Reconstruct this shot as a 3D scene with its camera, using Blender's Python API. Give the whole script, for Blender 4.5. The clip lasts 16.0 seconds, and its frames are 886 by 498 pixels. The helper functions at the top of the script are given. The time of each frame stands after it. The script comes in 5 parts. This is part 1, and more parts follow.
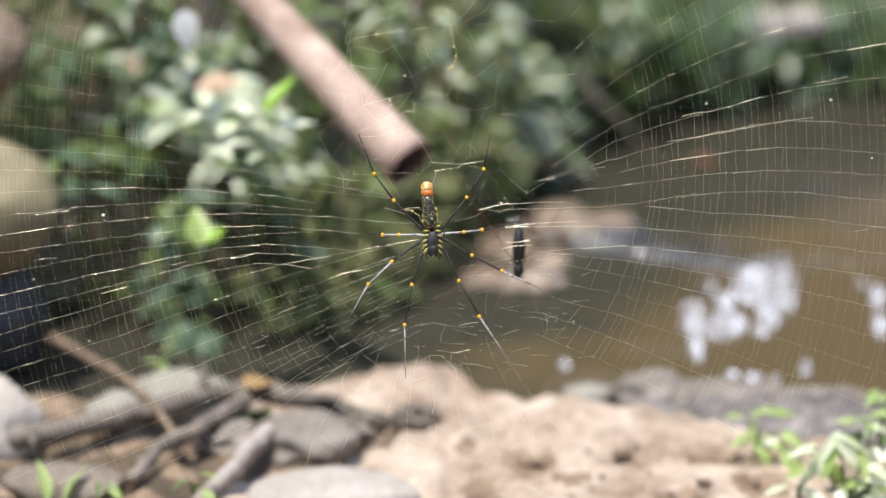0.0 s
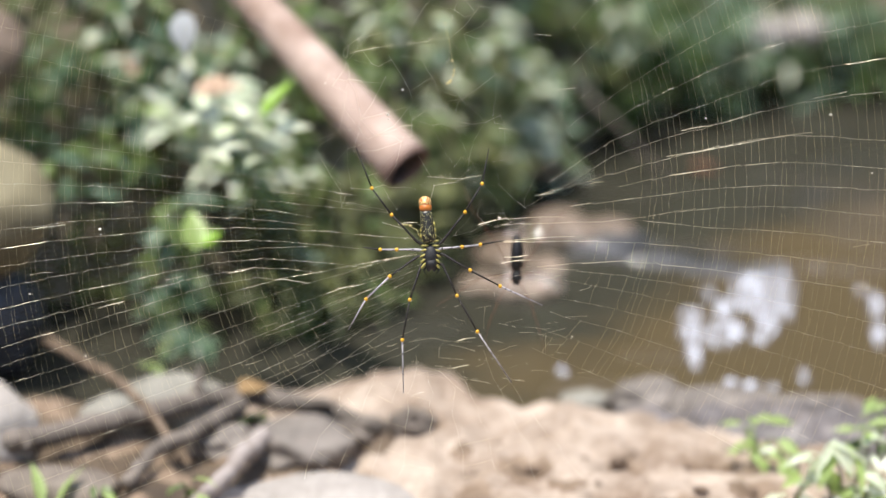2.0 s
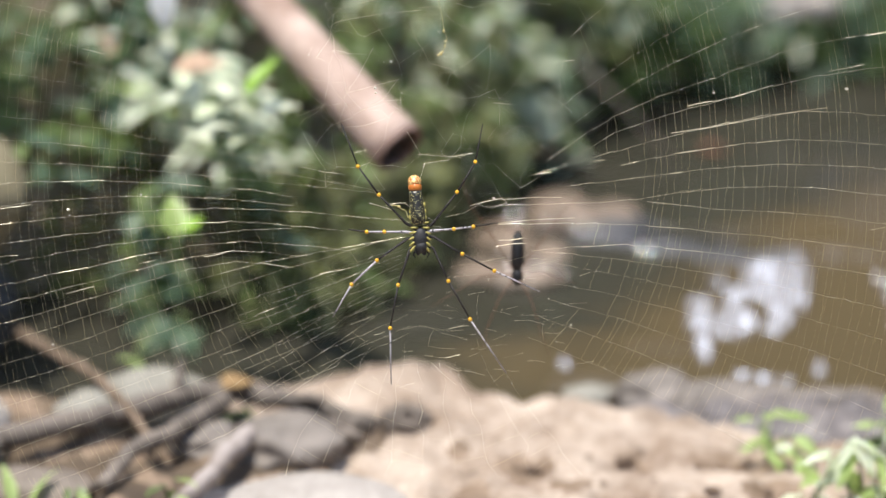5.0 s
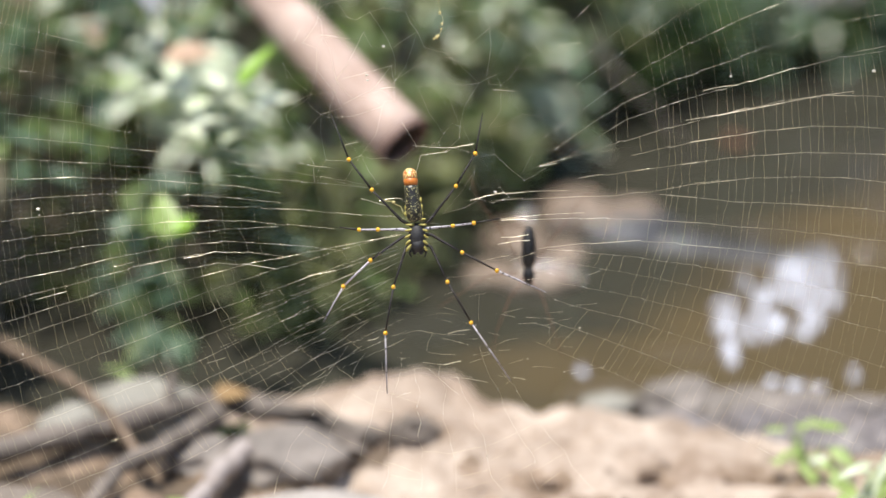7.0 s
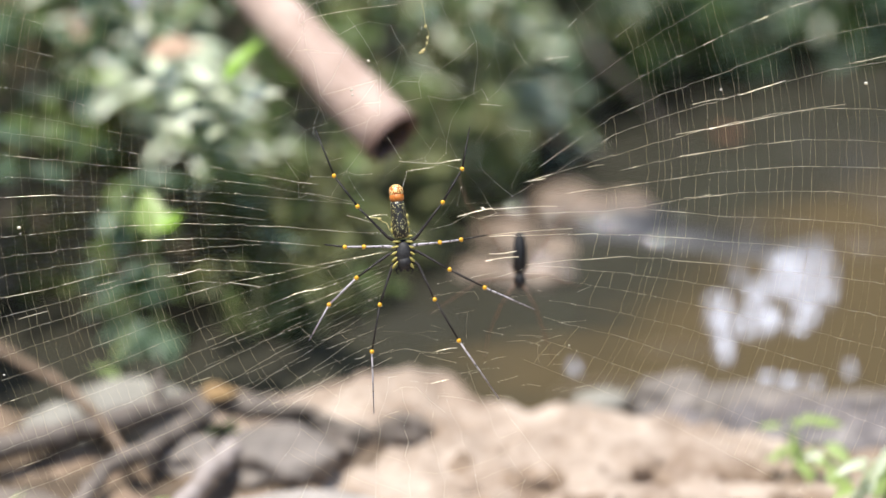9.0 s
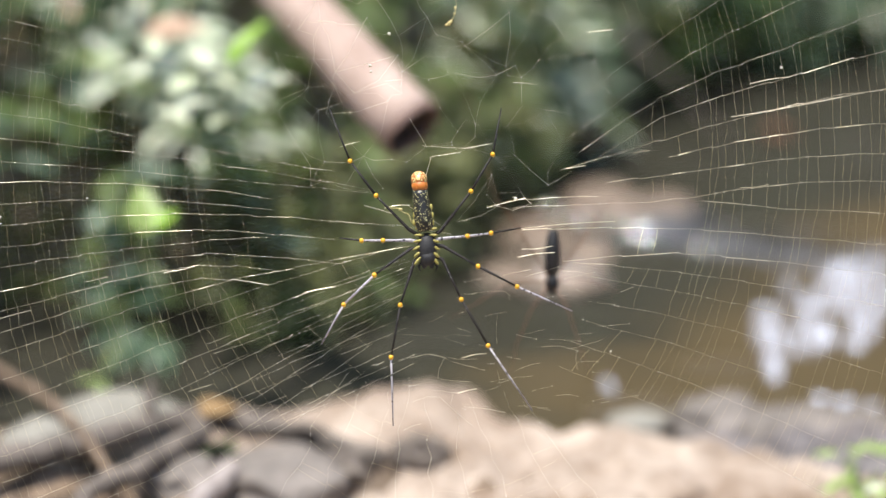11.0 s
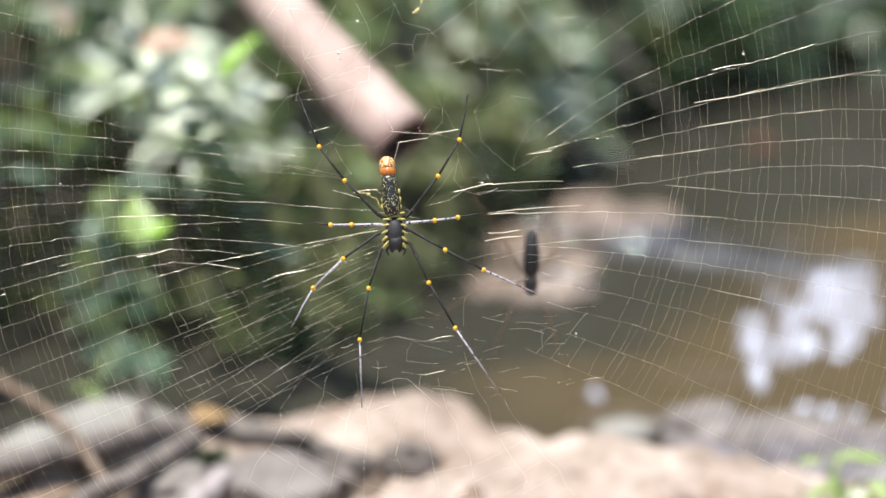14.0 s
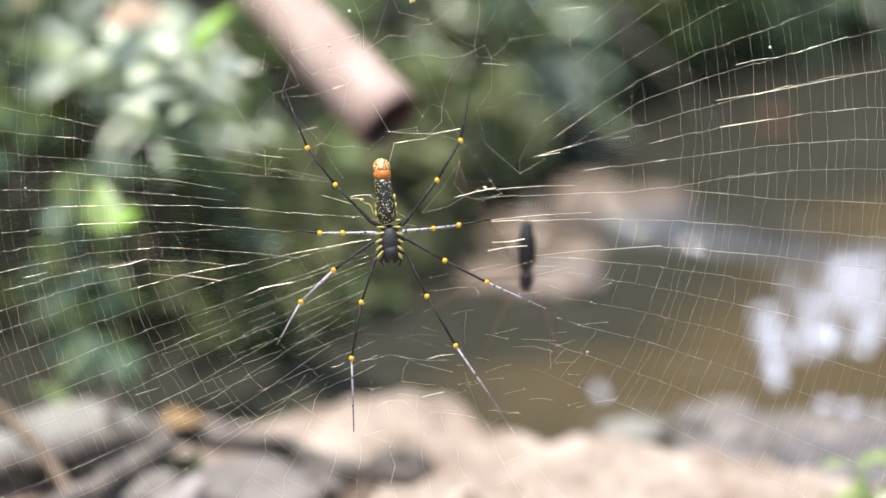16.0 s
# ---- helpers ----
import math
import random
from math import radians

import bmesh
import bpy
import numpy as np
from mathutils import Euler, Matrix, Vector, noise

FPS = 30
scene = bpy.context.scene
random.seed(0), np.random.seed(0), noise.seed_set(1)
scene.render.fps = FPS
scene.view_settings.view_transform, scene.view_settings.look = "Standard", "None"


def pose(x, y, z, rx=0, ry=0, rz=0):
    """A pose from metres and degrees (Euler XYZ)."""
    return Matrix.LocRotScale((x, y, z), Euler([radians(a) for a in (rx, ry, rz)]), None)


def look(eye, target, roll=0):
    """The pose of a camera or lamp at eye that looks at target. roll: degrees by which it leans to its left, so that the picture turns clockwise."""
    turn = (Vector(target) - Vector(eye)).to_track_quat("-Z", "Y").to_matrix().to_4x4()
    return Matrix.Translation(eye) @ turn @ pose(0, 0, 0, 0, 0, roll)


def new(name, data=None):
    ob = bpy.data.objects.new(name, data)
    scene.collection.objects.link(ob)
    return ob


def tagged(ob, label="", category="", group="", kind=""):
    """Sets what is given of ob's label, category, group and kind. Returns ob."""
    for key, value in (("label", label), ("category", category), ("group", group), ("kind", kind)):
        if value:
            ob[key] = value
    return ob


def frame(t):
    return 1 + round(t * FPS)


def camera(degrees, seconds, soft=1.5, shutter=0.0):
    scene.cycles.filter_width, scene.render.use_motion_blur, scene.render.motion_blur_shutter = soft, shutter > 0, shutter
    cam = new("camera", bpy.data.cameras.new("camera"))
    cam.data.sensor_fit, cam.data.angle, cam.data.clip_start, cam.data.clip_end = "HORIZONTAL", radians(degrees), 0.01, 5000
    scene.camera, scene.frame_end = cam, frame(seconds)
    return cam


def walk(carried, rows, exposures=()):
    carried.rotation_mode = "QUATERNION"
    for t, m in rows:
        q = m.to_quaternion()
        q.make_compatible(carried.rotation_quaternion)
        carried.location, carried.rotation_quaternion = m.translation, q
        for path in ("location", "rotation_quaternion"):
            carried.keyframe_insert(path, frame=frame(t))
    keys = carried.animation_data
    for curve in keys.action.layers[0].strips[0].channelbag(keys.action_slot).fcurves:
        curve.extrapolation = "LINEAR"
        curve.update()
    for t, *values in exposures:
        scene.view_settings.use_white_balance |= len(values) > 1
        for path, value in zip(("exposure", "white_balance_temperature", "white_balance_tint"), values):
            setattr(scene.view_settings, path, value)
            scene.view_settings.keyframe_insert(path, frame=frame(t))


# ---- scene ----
# ---------------------------------------------------------------- camera
cam = camera(10.0, 16.0, soft=1.5)
# seconds, place, turn
PATH = [
    (0, 0, -0, 1.468, 68, 0, -0),
    (0.5, 0, 0.0092, 1.4643, 67.979, -0.078, -0.027),
    (1, 0, 0.005, 1.466, 67.95, -0.14, -0.053),
    (1.5, 0, 0.0156, 1.4617, 67.916, -0.256, 0.023),
    (2, 0, 0.0137, 1.4625, 68.056, -0.355, 0.109),
    (2.5, 0, 0.0052, 1.4659, 68.165, -0.422, 0.138),
    (3, 0, 0.0047, 1.4661, 68.286, -0.379, 0.095),
    (3.5, 0, -0.0036, 1.4695, 68.314, -0.429, 0.063),
    (4, 0, 0.0738, 1.4382, 68.281, -0.299, 0.011),
    (4.5, 0, 0.2209, 1.3787, 68.158, -0.073, -0.091),
    (5, 0, 0.2009, 1.3868, 67.905, -0.256, 0.01),
    (7.5, 0, 0.4384, 1.2909, 67.907, 0.282, -0.133),
    (8, 0, 0.4422, 1.2894, 67.935, 0.349, -0.201),
    (8.5, 0, 0.4548, 1.2843, 67.933, 0.014, -0.078),
    (9, 0, 0.445, 1.2882, 67.855, 0.42, -0.29),
    (11.5, 0, 0.751, 1.1646, 67.914, -0.28, 0.29),
    (12, 0, 0.7235, 1.1757, 67.979, -0.252, 0.239),
    (12.5, 0, 0.7263, 1.1746, 67.993, -0.442, 0.222),
    (13, 0, 0.7221, 1.1763, 68.122, -0.47, 0.159),
    (13.5, 0, 0.7067, 1.1825, 68.166, -0.451, 0.179),
    (14, 0, 0.6803, 1.1931, 68.004, -0.275, 0.132),
    (14.5, 0, 0.8783, 1.1131, 67.705, 0.112, 0.046),
    (15, 0, 0.8734, 1.1151, 67.67, 0.78, -0.22),
    (15.5, 0, 0.8908, 1.1081, 67.802, 0.208, -0.091),
    (16, 0, 0.8854, 1.1103, 67.867, 0.083, -0.116),
]
walk(cam, [(t, pose(*p)) for t, *p in PATH],
     ((0, 0.91, 6650, 10), (2, 0.91, 6650, 10), (3, 0.84, 6650, 10), (4.5, 0.82, 6650, 10), (5, 0.88, 6650, 10), (9, 0.94, 6600, 10), (11.5, 0.98, 6580, 10), (12.5, 1.08, 6380, 11), (16, 1.09, 6370, 11)))

# ---------------------------------------------------------------- world and sun
SUN_ELEVATION, SUN_AZIMUTH = 78.0, -120.0      # degrees; azimuth from +y towards +x
world = bpy.data.worlds.new("sky")
scene.world = world
world.use_nodes = True
wn = world.node_tree.nodes
sky = wn.new("ShaderNodeTexSky")
sky.sky_type, sky.sun_disc = "NISHITA", False
sky.sun_elevation, sky.sun_rotation = radians(SUN_ELEVATION), radians(SUN_AZIMUTH)
wn["Background"].inputs["Strength"].default_value = 0.15
world.node_tree.links.new(sky.outputs["Color"], wn["Background"].inputs["Color"])

sun = new("sun", bpy.data.lights.new("sun", "SUN"))
sun.data.energy, sun.data.angle, sun.data.color = 3.4, radians(0.5), (1.0, 0.96, 0.90)
e, a = radians(SUN_ELEVATION), radians(SUN_AZIMUTH)
sun.matrix_world = look((6 * math.cos(e) * math.sin(a), 6 * math.cos(e) * math.cos(a), 6 * math.sin(e)), (0, 0, 0))


# sway of the web and of the spider behind it: seconds, place, turn
SWAY = [
    (0, -0.0068, 2.9966, 0.2732, 68, 0, -0),
    (0.5, -0.0066, 2.996, 0.2707, 68, -0.07, 0.03),
    (1, -0.0067, 2.9953, 0.2695, 68, -0.18, 0.07),
    (1.5, -0.0068, 2.9948, 0.2672, 68, -0.18, 0.07),
    (2, -0.0063, 2.9947, 0.2672, 68, -0.27, 0.11),
    (2.5, -0.0088, 2.9955, 0.27, 68, -0.29, 0.12),
    (3, -0.0061, 2.9963, 0.272, 68, 0.08, -0.03),
    (3.5, -0.0105, 2.9964, 0.273, 68, -0.25, 0.1),
    (4, -0.0042, 2.9976, 0.2682, 68, 0.19, -0.08),
    (4.5, -0.0066, 3.0027, 0.2653, 68, 0.1, -0.04),
    (5, -0.0091, 3.0024, 0.2666, 68, -0.06, 0.02),
    (7.5, -0.0151, 3.0121, 0.2623, 68, -0.21, 0.08),
    (8, -0.0062, 3.0103, 0.2572, 68, -0.02, 0.01),
    (8.5, -0.0107, 3.0092, 0.253, 68, -0.44, 0.18),
    (9, -0.0165, 3.0087, 0.2529, 68, -0.16, 0.07),
    (11.5, -0.0141, 3.0261, 0.2515, 68, -0.65, 0.26),
    (12, -0.016, 3.0258, 0.2551, 68, -0.63, 0.25),
    (12.5, -0.0131, 3.0252, 0.2532, 68, -0.5, 0.2),
    (13, -0.0141, 3.0269, 0.2579, 68, -0.4, 0.16),
    (13.5, -0.0211, 3.0284, 0.2642, 68, -0.42, 0.17),
    (14, -0.0252, 3.0269, 0.2645, 68, -0.72, 0.29),
    (14.5, -0.0226, 3.0374, 0.257, 68, -0.16, 0.07),
    (15, -0.0203, 3.0361, 0.2547, 68, 0.36, -0.15),
    (15.5, -0.0193, 3.0358, 0.2509, 68, -0.26, 0.1),
    (16, -0.0214, 3.0351, 0.2503, 68, -0.27, 0.11),
]
BEHIND = [
    (0, 0.05, 3.1206, 0.2064),
    (0.5, 0.0499, 3.1209, 0.2063),
    (1, 0.0496, 3.121, 0.2071),
    (1.5, 0.0492, 3.1214, 0.207),
    (2, 0.0504, 3.1208, 0.2055),
    (2.5, 0.05, 3.1205, 0.2056),
    (3, 0.0521, 3.1202, 0.2049),
    (3.5, 0.0508, 3.1195, 0.204),
    (4, 0.0538, 3.1209, 0.1998),
    (4.5, 0.0523, 3.1258, 0.1964),
    (5, 0.0509, 3.1248, 0.1963),
    (7.5, 0.0493, 3.1352, 0.1933),
    (8, 0.0541, 3.1343, 0.1906),
    (8.5, 0.0521, 3.1342, 0.1887),
    (9, 0.0493, 3.1336, 0.1887),
    (11.5, 0.0501, 3.1507, 0.1855),
    (12, 0.0489, 3.1497, 0.1877),
    (12.5, 0.0502, 3.1494, 0.1866),
    (13, 0.0501, 3.1498, 0.1884),
    (13.5, 0.0469, 3.1499, 0.1911),
    (14, 0.0452, 3.1482, 0.1909),
    (14.5, 0.0466, 3.1589, 0.1842),
    (15, 0.0464, 3.1585, 0.1839),
    (15.5, 0.0458, 3.1594, 0.1832),
    (16, 0.0435, 3.1593, 0.1841),
]


# ---------------------------------------------------------------- materials
def link(nt, a, b):
    nt.links.new(a, b)


def surface(name, dark, light, rough=0.6, scale=60.0, bump=0.3, bump_scale=220.0, spec=0.5, translucent=0.0,
            spots=None, metallic=0.0, island=0.0, coat=0.0):
    """Two-scale mottled surface: dark and light base colours, grain, relief. spots: (colour, scale, size)."""
    m = bpy.data.materials.new(name)
    m.use_nodes = True
    nt = m.node_tree
    n = nt.nodes
    p = n["Principled BSDF"]
    co = n.new("ShaderNodeTexCoord")
    big = n.new("ShaderNodeTexNoise")
    big.inputs["Scale"].default_value, big.inputs["Detail"].default_value = scale, 6
    fine = n.new("ShaderNodeTexNoise")
    fine.inputs["Scale"].default_value, fine.inputs["Detail"].default_value = bump_scale, 5
    link(nt, co.outputs["Object"], big.inputs["Vector"])
    link(nt, co.outputs["Object"], fine.inputs["Vector"])
    add = n.new("ShaderNodeMath")
    add.operation = "MULTIPLY_ADD"
    link(nt, fine.outputs["Fac"], add.inputs[0])
    add.inputs[1].default_value = 0.45
    link(nt, big.outputs["Fac"], add.inputs[2])
    last = add.outputs[0]
    if island:
        who = n.new("ShaderNodeNewGeometry") if island < 0 else n.new("ShaderNodeObjectInfo")
        more = n.new("ShaderNodeMath")
        more.operation = "MULTIPLY_ADD"
        link(nt, who.outputs["Random Per Island" if island < 0 else "Random"], more.inputs[0])
        more.inputs[1].default_value = abs(island)
        link(nt, last, more.inputs[2])
        last = more.outputs[0]
    ramp = n.new("ShaderNodeMapRange")
    top = 0.95 + abs(island)
    ramp.inputs["From Min"].default_value, ramp.inputs["From Max"].default_value = 0.5, top
    link(nt, last, ramp.inputs["Value"])
    mix = n.new("ShaderNodeMix")
    mix.data_type = "RGBA"
    mix.inputs["A"].default_value, mix.inputs["B"].default_value = (*dark, 1), (*light, 1)
    link(nt, ramp.outputs["Result"], mix.inputs["Factor"])
    colour = mix.outputs["Result"]
    if spots:
        vor = n.new("ShaderNodeTexVoronoi")
        vor.inputs["Scale"].default_value = spots[1]
        link(nt, co.outputs["Object"], vor.inputs["Vector"])
        cut = n.new("ShaderNodeMapRange")
        cut.inputs["From Min"].default_value, cut.inputs["From Max"].default_value = spots[2], spots[2] * 0.7
        link(nt, vor.outputs["Distance"], cut.inputs["Value"])
        mix2 = n.new("ShaderNodeMix")
        mix2.data_type = "RGBA"
        link(nt, cut.outputs["Result"], mix2.inputs["Factor"])
        link(nt, colour, mix2.inputs["A"])
        mix2.inputs["B"].default_value = (*spots[0], 1)
        colour = mix2.outputs["Result"]
    link(nt, colour, p.inputs["Base Color"])
    vary = n.new("ShaderNodeMapRange")
    vary.inputs["To Min"].default_value, vary.inputs["To Max"].default_value = max(rough - 0.12, 0.02), min(rough + 0.12, 1)
    link(nt, fine.outputs["Fac"], vary.inputs["Value"])
    link(nt, vary.outputs["Result"], p.inputs["Roughness"])
    p.inputs["Specular IOR Level"].default_value = spec
    p.inputs["Metallic"].default_value = metallic
    p.inputs["Coat Weight"].default_value = coat
    b = n.new("ShaderNodeBump")
    b.inputs["Strength"].default_value, b.inputs["Distance"].default_value = bump, 0.4 / bump_scale
    link(nt, fine.outputs["Fac"], b.inputs["Height"])
    link(nt, b.outputs["Normal"], p.inputs["Normal"])
    if translucent:
        tr = n.new("ShaderNodeBsdfTranslucent")
        link(nt, colour, tr.inputs["Color"])
        ms = n.new("ShaderNodeMixShader")
        ms.inputs["Fac"].default_value = translucent
        link(nt, p.outputs["BSDF"], ms.inputs[1])
        link(nt, tr.outputs["BSDF"], ms.inputs[2])
        link(nt, ms.outputs["Shader"], n["Material Output"].inputs["Surface"])
    return m


SOIL = surface("sandy_soil", (0.15, 0.096, 0.058), (0.51, 0.42, 0.335), 0.85, 17, 0.7, 150, 0.3)
DAMP_SHADE = surface("damp_shaded_sand", (0.11, 0.070, 0.040), (0.31, 0.225, 0.155), 0.75, 22, 0.7, 150, 0.4)
MUD = surface("wet_grey_mud", (0.07, 0.061, 0.057), (0.205, 0.177, 0.162), 0.42, 26, 0.5, 150, 0.5)
LITTER_SHADE = surface("litter_shade_earth", (0.045, 0.033, 0.023), (0.15, 0.11, 0.073), 0.9, 4, 0.7, 90, 0.3)
BANK_SOIL = surface("dry_bank_soil", (0.13, 0.108, 0.072), (0.33, 0.275, 0.195), 0.9, 25, 0.6, 140, 0.3)
STONE_PALE = surface("pale_stone", (0.17, 0.158, 0.125), (0.33, 0.31, 0.255), 0.7, 28, 0.4, 240)
# the whitish stone again, with sunlight put into a lighter colour
STONE_SUN = surface("sunlit_stone", (0.36, 0.315, 0.27), (0.58, 0.525, 0.465), 0.75, 24, 0.5, 160)
STONE_WHITE = surface("whitish_stone", (0.25, 0.22, 0.188), (0.44, 0.395, 0.35), 0.75, 24, 0.5, 160)
STONE_GREY = surface("grey_stone", (0.115, 0.098, 0.080), (0.26, 0.222, 0.188), 0.7, 30, 0.6, 160)
STONE_BROWN = surface("brownish_stone", (0.11, 0.088, 0.064), (0.25, 0.205, 0.165), 0.75, 26, 0.5, 180)
HOLE_BROWN = surface("dark_hole_nub", (0.08, 0.052, 0.034), (0.19, 0.13, 0.085), 0.8, 80, 0.5, 300)
STONE_OLIVE = surface("mossy_stone", (0.12, 0.10, 0.055), (0.30, 0.262, 0.158), 0.75, 20, 0.5, 180)
STONE_TAN = surface("damp_tan_stone", (0.105, 0.074, 0.050), (0.30, 0.228, 0.168), 0.5, 60, 1.0, 110, 0.5)
STONE_SLATE = surface("wet_slate", (0.030, 0.031, 0.032), (0.085, 0.085, 0.088), 0.4, 40, 0.8, 120, 0.5)
GLINT_DISC = surface("sun_glint", (0.05, 0.04, 0.032), (0.14, 0.12, 0.10), 0.03, 60, 0.0, 200, 1.0, coat=1.0)
BARK = surface("weathered_driftwood", (0.068, 0.055, 0.043), (0.22, 0.182, 0.148), 0.8, 40, 0.7, 260)
TWIG = surface("tan_twig", (0.10, 0.070, 0.045), (0.235, 0.17, 0.118), 0.8, 50, 0.5, 300, 0.3)
TWIG_PALE = surface("bleached_twig", (0.20, 0.16, 0.135), (0.38, 0.33, 0.30), 0.75, 50, 0.5, 300)
PIPE_SKIN = surface("dusty_pink_pipe", (0.27, 0.18, 0.135), (0.58, 0.45, 0.375), 0.75, 26, 0.3, 160, 0.25)
PIPE_RIM = surface("unlit_pipe_rim", (0.13, 0.08, 0.06), (0.28, 0.185, 0.15), 0.7, 40, 0.4, 220)
PIPE_DARK = surface("dark_pipe_lining", (0.05, 0.036, 0.028), (0.13, 0.095, 0.072), 0.8, 30, 0.3, 200)
LEAF = surface("green_leaf", (0.080, 0.130, 0.030), (0.220, 0.305, 0.085), 0.40, 30, 0.25, 300, 0.6, 0.42, island=0.5)
# darker copy of the green leaf, with shade in its colour
LEAF_SHADED = surface("shaded_green_leaf", (0.050, 0.092, 0.020), (0.150, 0.230, 0.060), 0.42, 30, 0.25, 300, 0.5, 0.45, island=0.5)
LEAF_OLIVE = surface("olive_green_leaf", (0.115, 0.130, 0.045), (0.300, 0.320, 0.125), 0.45, 30, 0.25, 300, 0.5, 0.45, island=0.5)
LEAF_BLUE = surface("bluish_green_leaf", (0.065, 0.125, 0.065), (0.24, 0.36, 0.22), 0.32, 30, 0.25, 300, 0.8, 0.38, island=0.5)
LEAF_BRIGHT = surface("fresh_green_leaf", (0.30, 0.43, 0.11), (0.52, 0.63, 0.27), 0.42, 30, 0.2, 300, 0.5, 0.40, island=0.3)
LEAF_VIVID = surface("vivid_green_leaf", (0.22, 0.42, 0.030), (0.38, 0.60, 0.08), 0.40, 30, 0.2, 300, 0.5, 0.45)
# pale leaves, with sun glare put into a near-white base colour
LEAF_PALE = surface("pale_sunlit_leaf", (0.55, 0.64, 0.40), (0.90, 0.92, 0.75), 0.30, 30, 0.2, 300, 0.9, 0.34, island=0.4)
LEAF_DEAD = surface("dead_brown_leaf", (0.40, 0.26, 0.17), (0.70, 0.54, 0.41), 0.7, 40, 0.4, 300, 0.4, 0.2)
LEAF_RUST = surface("rusty_leaf", (0.12, 0.055, 0.03), (0.26, 0.13, 0.075), 0.7, 40, 0.4, 300, 0.4, 0.2)
LEAF_ORANGE = surface("yellow_orange_leaf", (0.28, 0.165, 0.07), (0.44, 0.31, 0.15), 0.6, 40, 0.3, 300, 0.4, 0.2)
LEAF_WHITE = surface("silvery_leaf_back", (0.55, 0.58, 0.58), (0.78, 0.80, 0.82), 0.6, 30, 0.2, 300, 0.4, 0.3)
HEDGE = surface("undergrowth_leaves", (0.014, 0.036, 0.009), (0.065, 0.115, 0.032), 0.5, 12, 0.3, 200, 0.3, 0.3, island=-0.4)
HERB = surface("bank_herbs", (0.048, 0.068, 0.020), (0.165, 0.20, 0.066), 0.5, 12, 0.3, 200, 0.3, 0.38, island=-0.4)
STALK = surface("green_stalk", (0.05, 0.07, 0.025), (0.12, 0.15, 0.06), 0.6, 40, 0.3, 300)
SHOOT = surface("olive_shoot", (0.12, 0.13, 0.055), (0.26, 0.27, 0.13), 0.6, 40, 0.3, 300)
WOODS = surface("far_woods", (0.012, 0.03, 0.010), (0.06, 0.10, 0.035), 0.9, 1.5, 0.6, 8)
SILK_GOLD = surface("fine_golden_silk", (0.70, 0.58, 0.30), (0.92, 0.82, 0.54), 0.32, 400, 0.0, 900, 0.8, 0.25, metallic=0.35)
SILK = surface("golden_silk", (0.86, 0.76, 0.50), (1.0, 0.94, 0.76), 0.31, 400, 0.0, 900, 0.8, 0.15, metallic=0.6)
CRUMB = surface("yellow_crumb", (0.60, 0.50, 0.18), (0.86, 0.77, 0.40), 0.6, 900, 0.3, 2000, 0.4, 0.3)
SILK_DUST = surface("silk_beads", (0.88, 0.83, 0.64), (0.98, 0.95, 0.84), 0.25, 900, 0.3, 2000, 0.9, 0.2, metallic=0.4)
BLACK = surface("black_abdomen", (0.008, 0.008, 0.007), (0.03, 0.028, 0.02), 0.35, 900, 0.3, 2500, 0.5,
                spots=((0.70, 0.64, 0.30), 1000.0, 0.33))
TAIL_PLAIN = surface("plain_orange_tail", (0.46, 0.12, 0.018), (0.68, 0.25, 0.05), 0.28, 500, 0.3, 2000, 0.6)
TAIL = surface("orange_tail", (0.42, 0.10, 0.02), (0.60, 0.20, 0.05), 0.3, 500, 0.3, 2000, 0.6,
               spots=((0.88, 0.74, 0.30), 900.0, 0.58))
CARAPACE = surface("grey_carapace", (0.006, 0.006, 0.006), (0.032, 0.030, 0.028), 0.6, 700, 0.8, 2500, 0.5)
YELLOW = surface("yellow_spot", (0.20, 0.17, 0.035), (0.50, 0.43, 0.12), 0.5, 900, 0.3, 2500, 0.4)
ORANGE = surface("orange_joint", (0.72, 0.34, 0.015), (0.88, 0.52, 0.04), 0.35, 900, 0.2, 2500, 0.5)
LEG_DARK = surface("dark_leg", (0.010, 0.009, 0.008), (0.042, 0.036, 0.032), 0.6, 900, 0.4, 3000, 0.25, spots=((0.42, 0.39, 0.36), 900.0, 0.15))
LEG_GREY = surface("silvery_leg", (0.22, 0.20, 0.21), (0.62, 0.58, 0.60), 0.45, 1200, 0.5, 3000, 0.5, spots=((0.03, 0.026, 0.024), 420.0, 0.34))
RUSTY_LEG = surface("rusty_leg", (0.07, 0.030, 0.014), (0.16, 0.07, 0.03), 0.45, 900, 0.3, 3000, 0.5)
BUG_BLACK = surface("plain_black_abdomen", (0.004, 0.004, 0.004), (0.012, 0.011, 0.010), 0.5, 600, 0.2, 2500, 0.4)


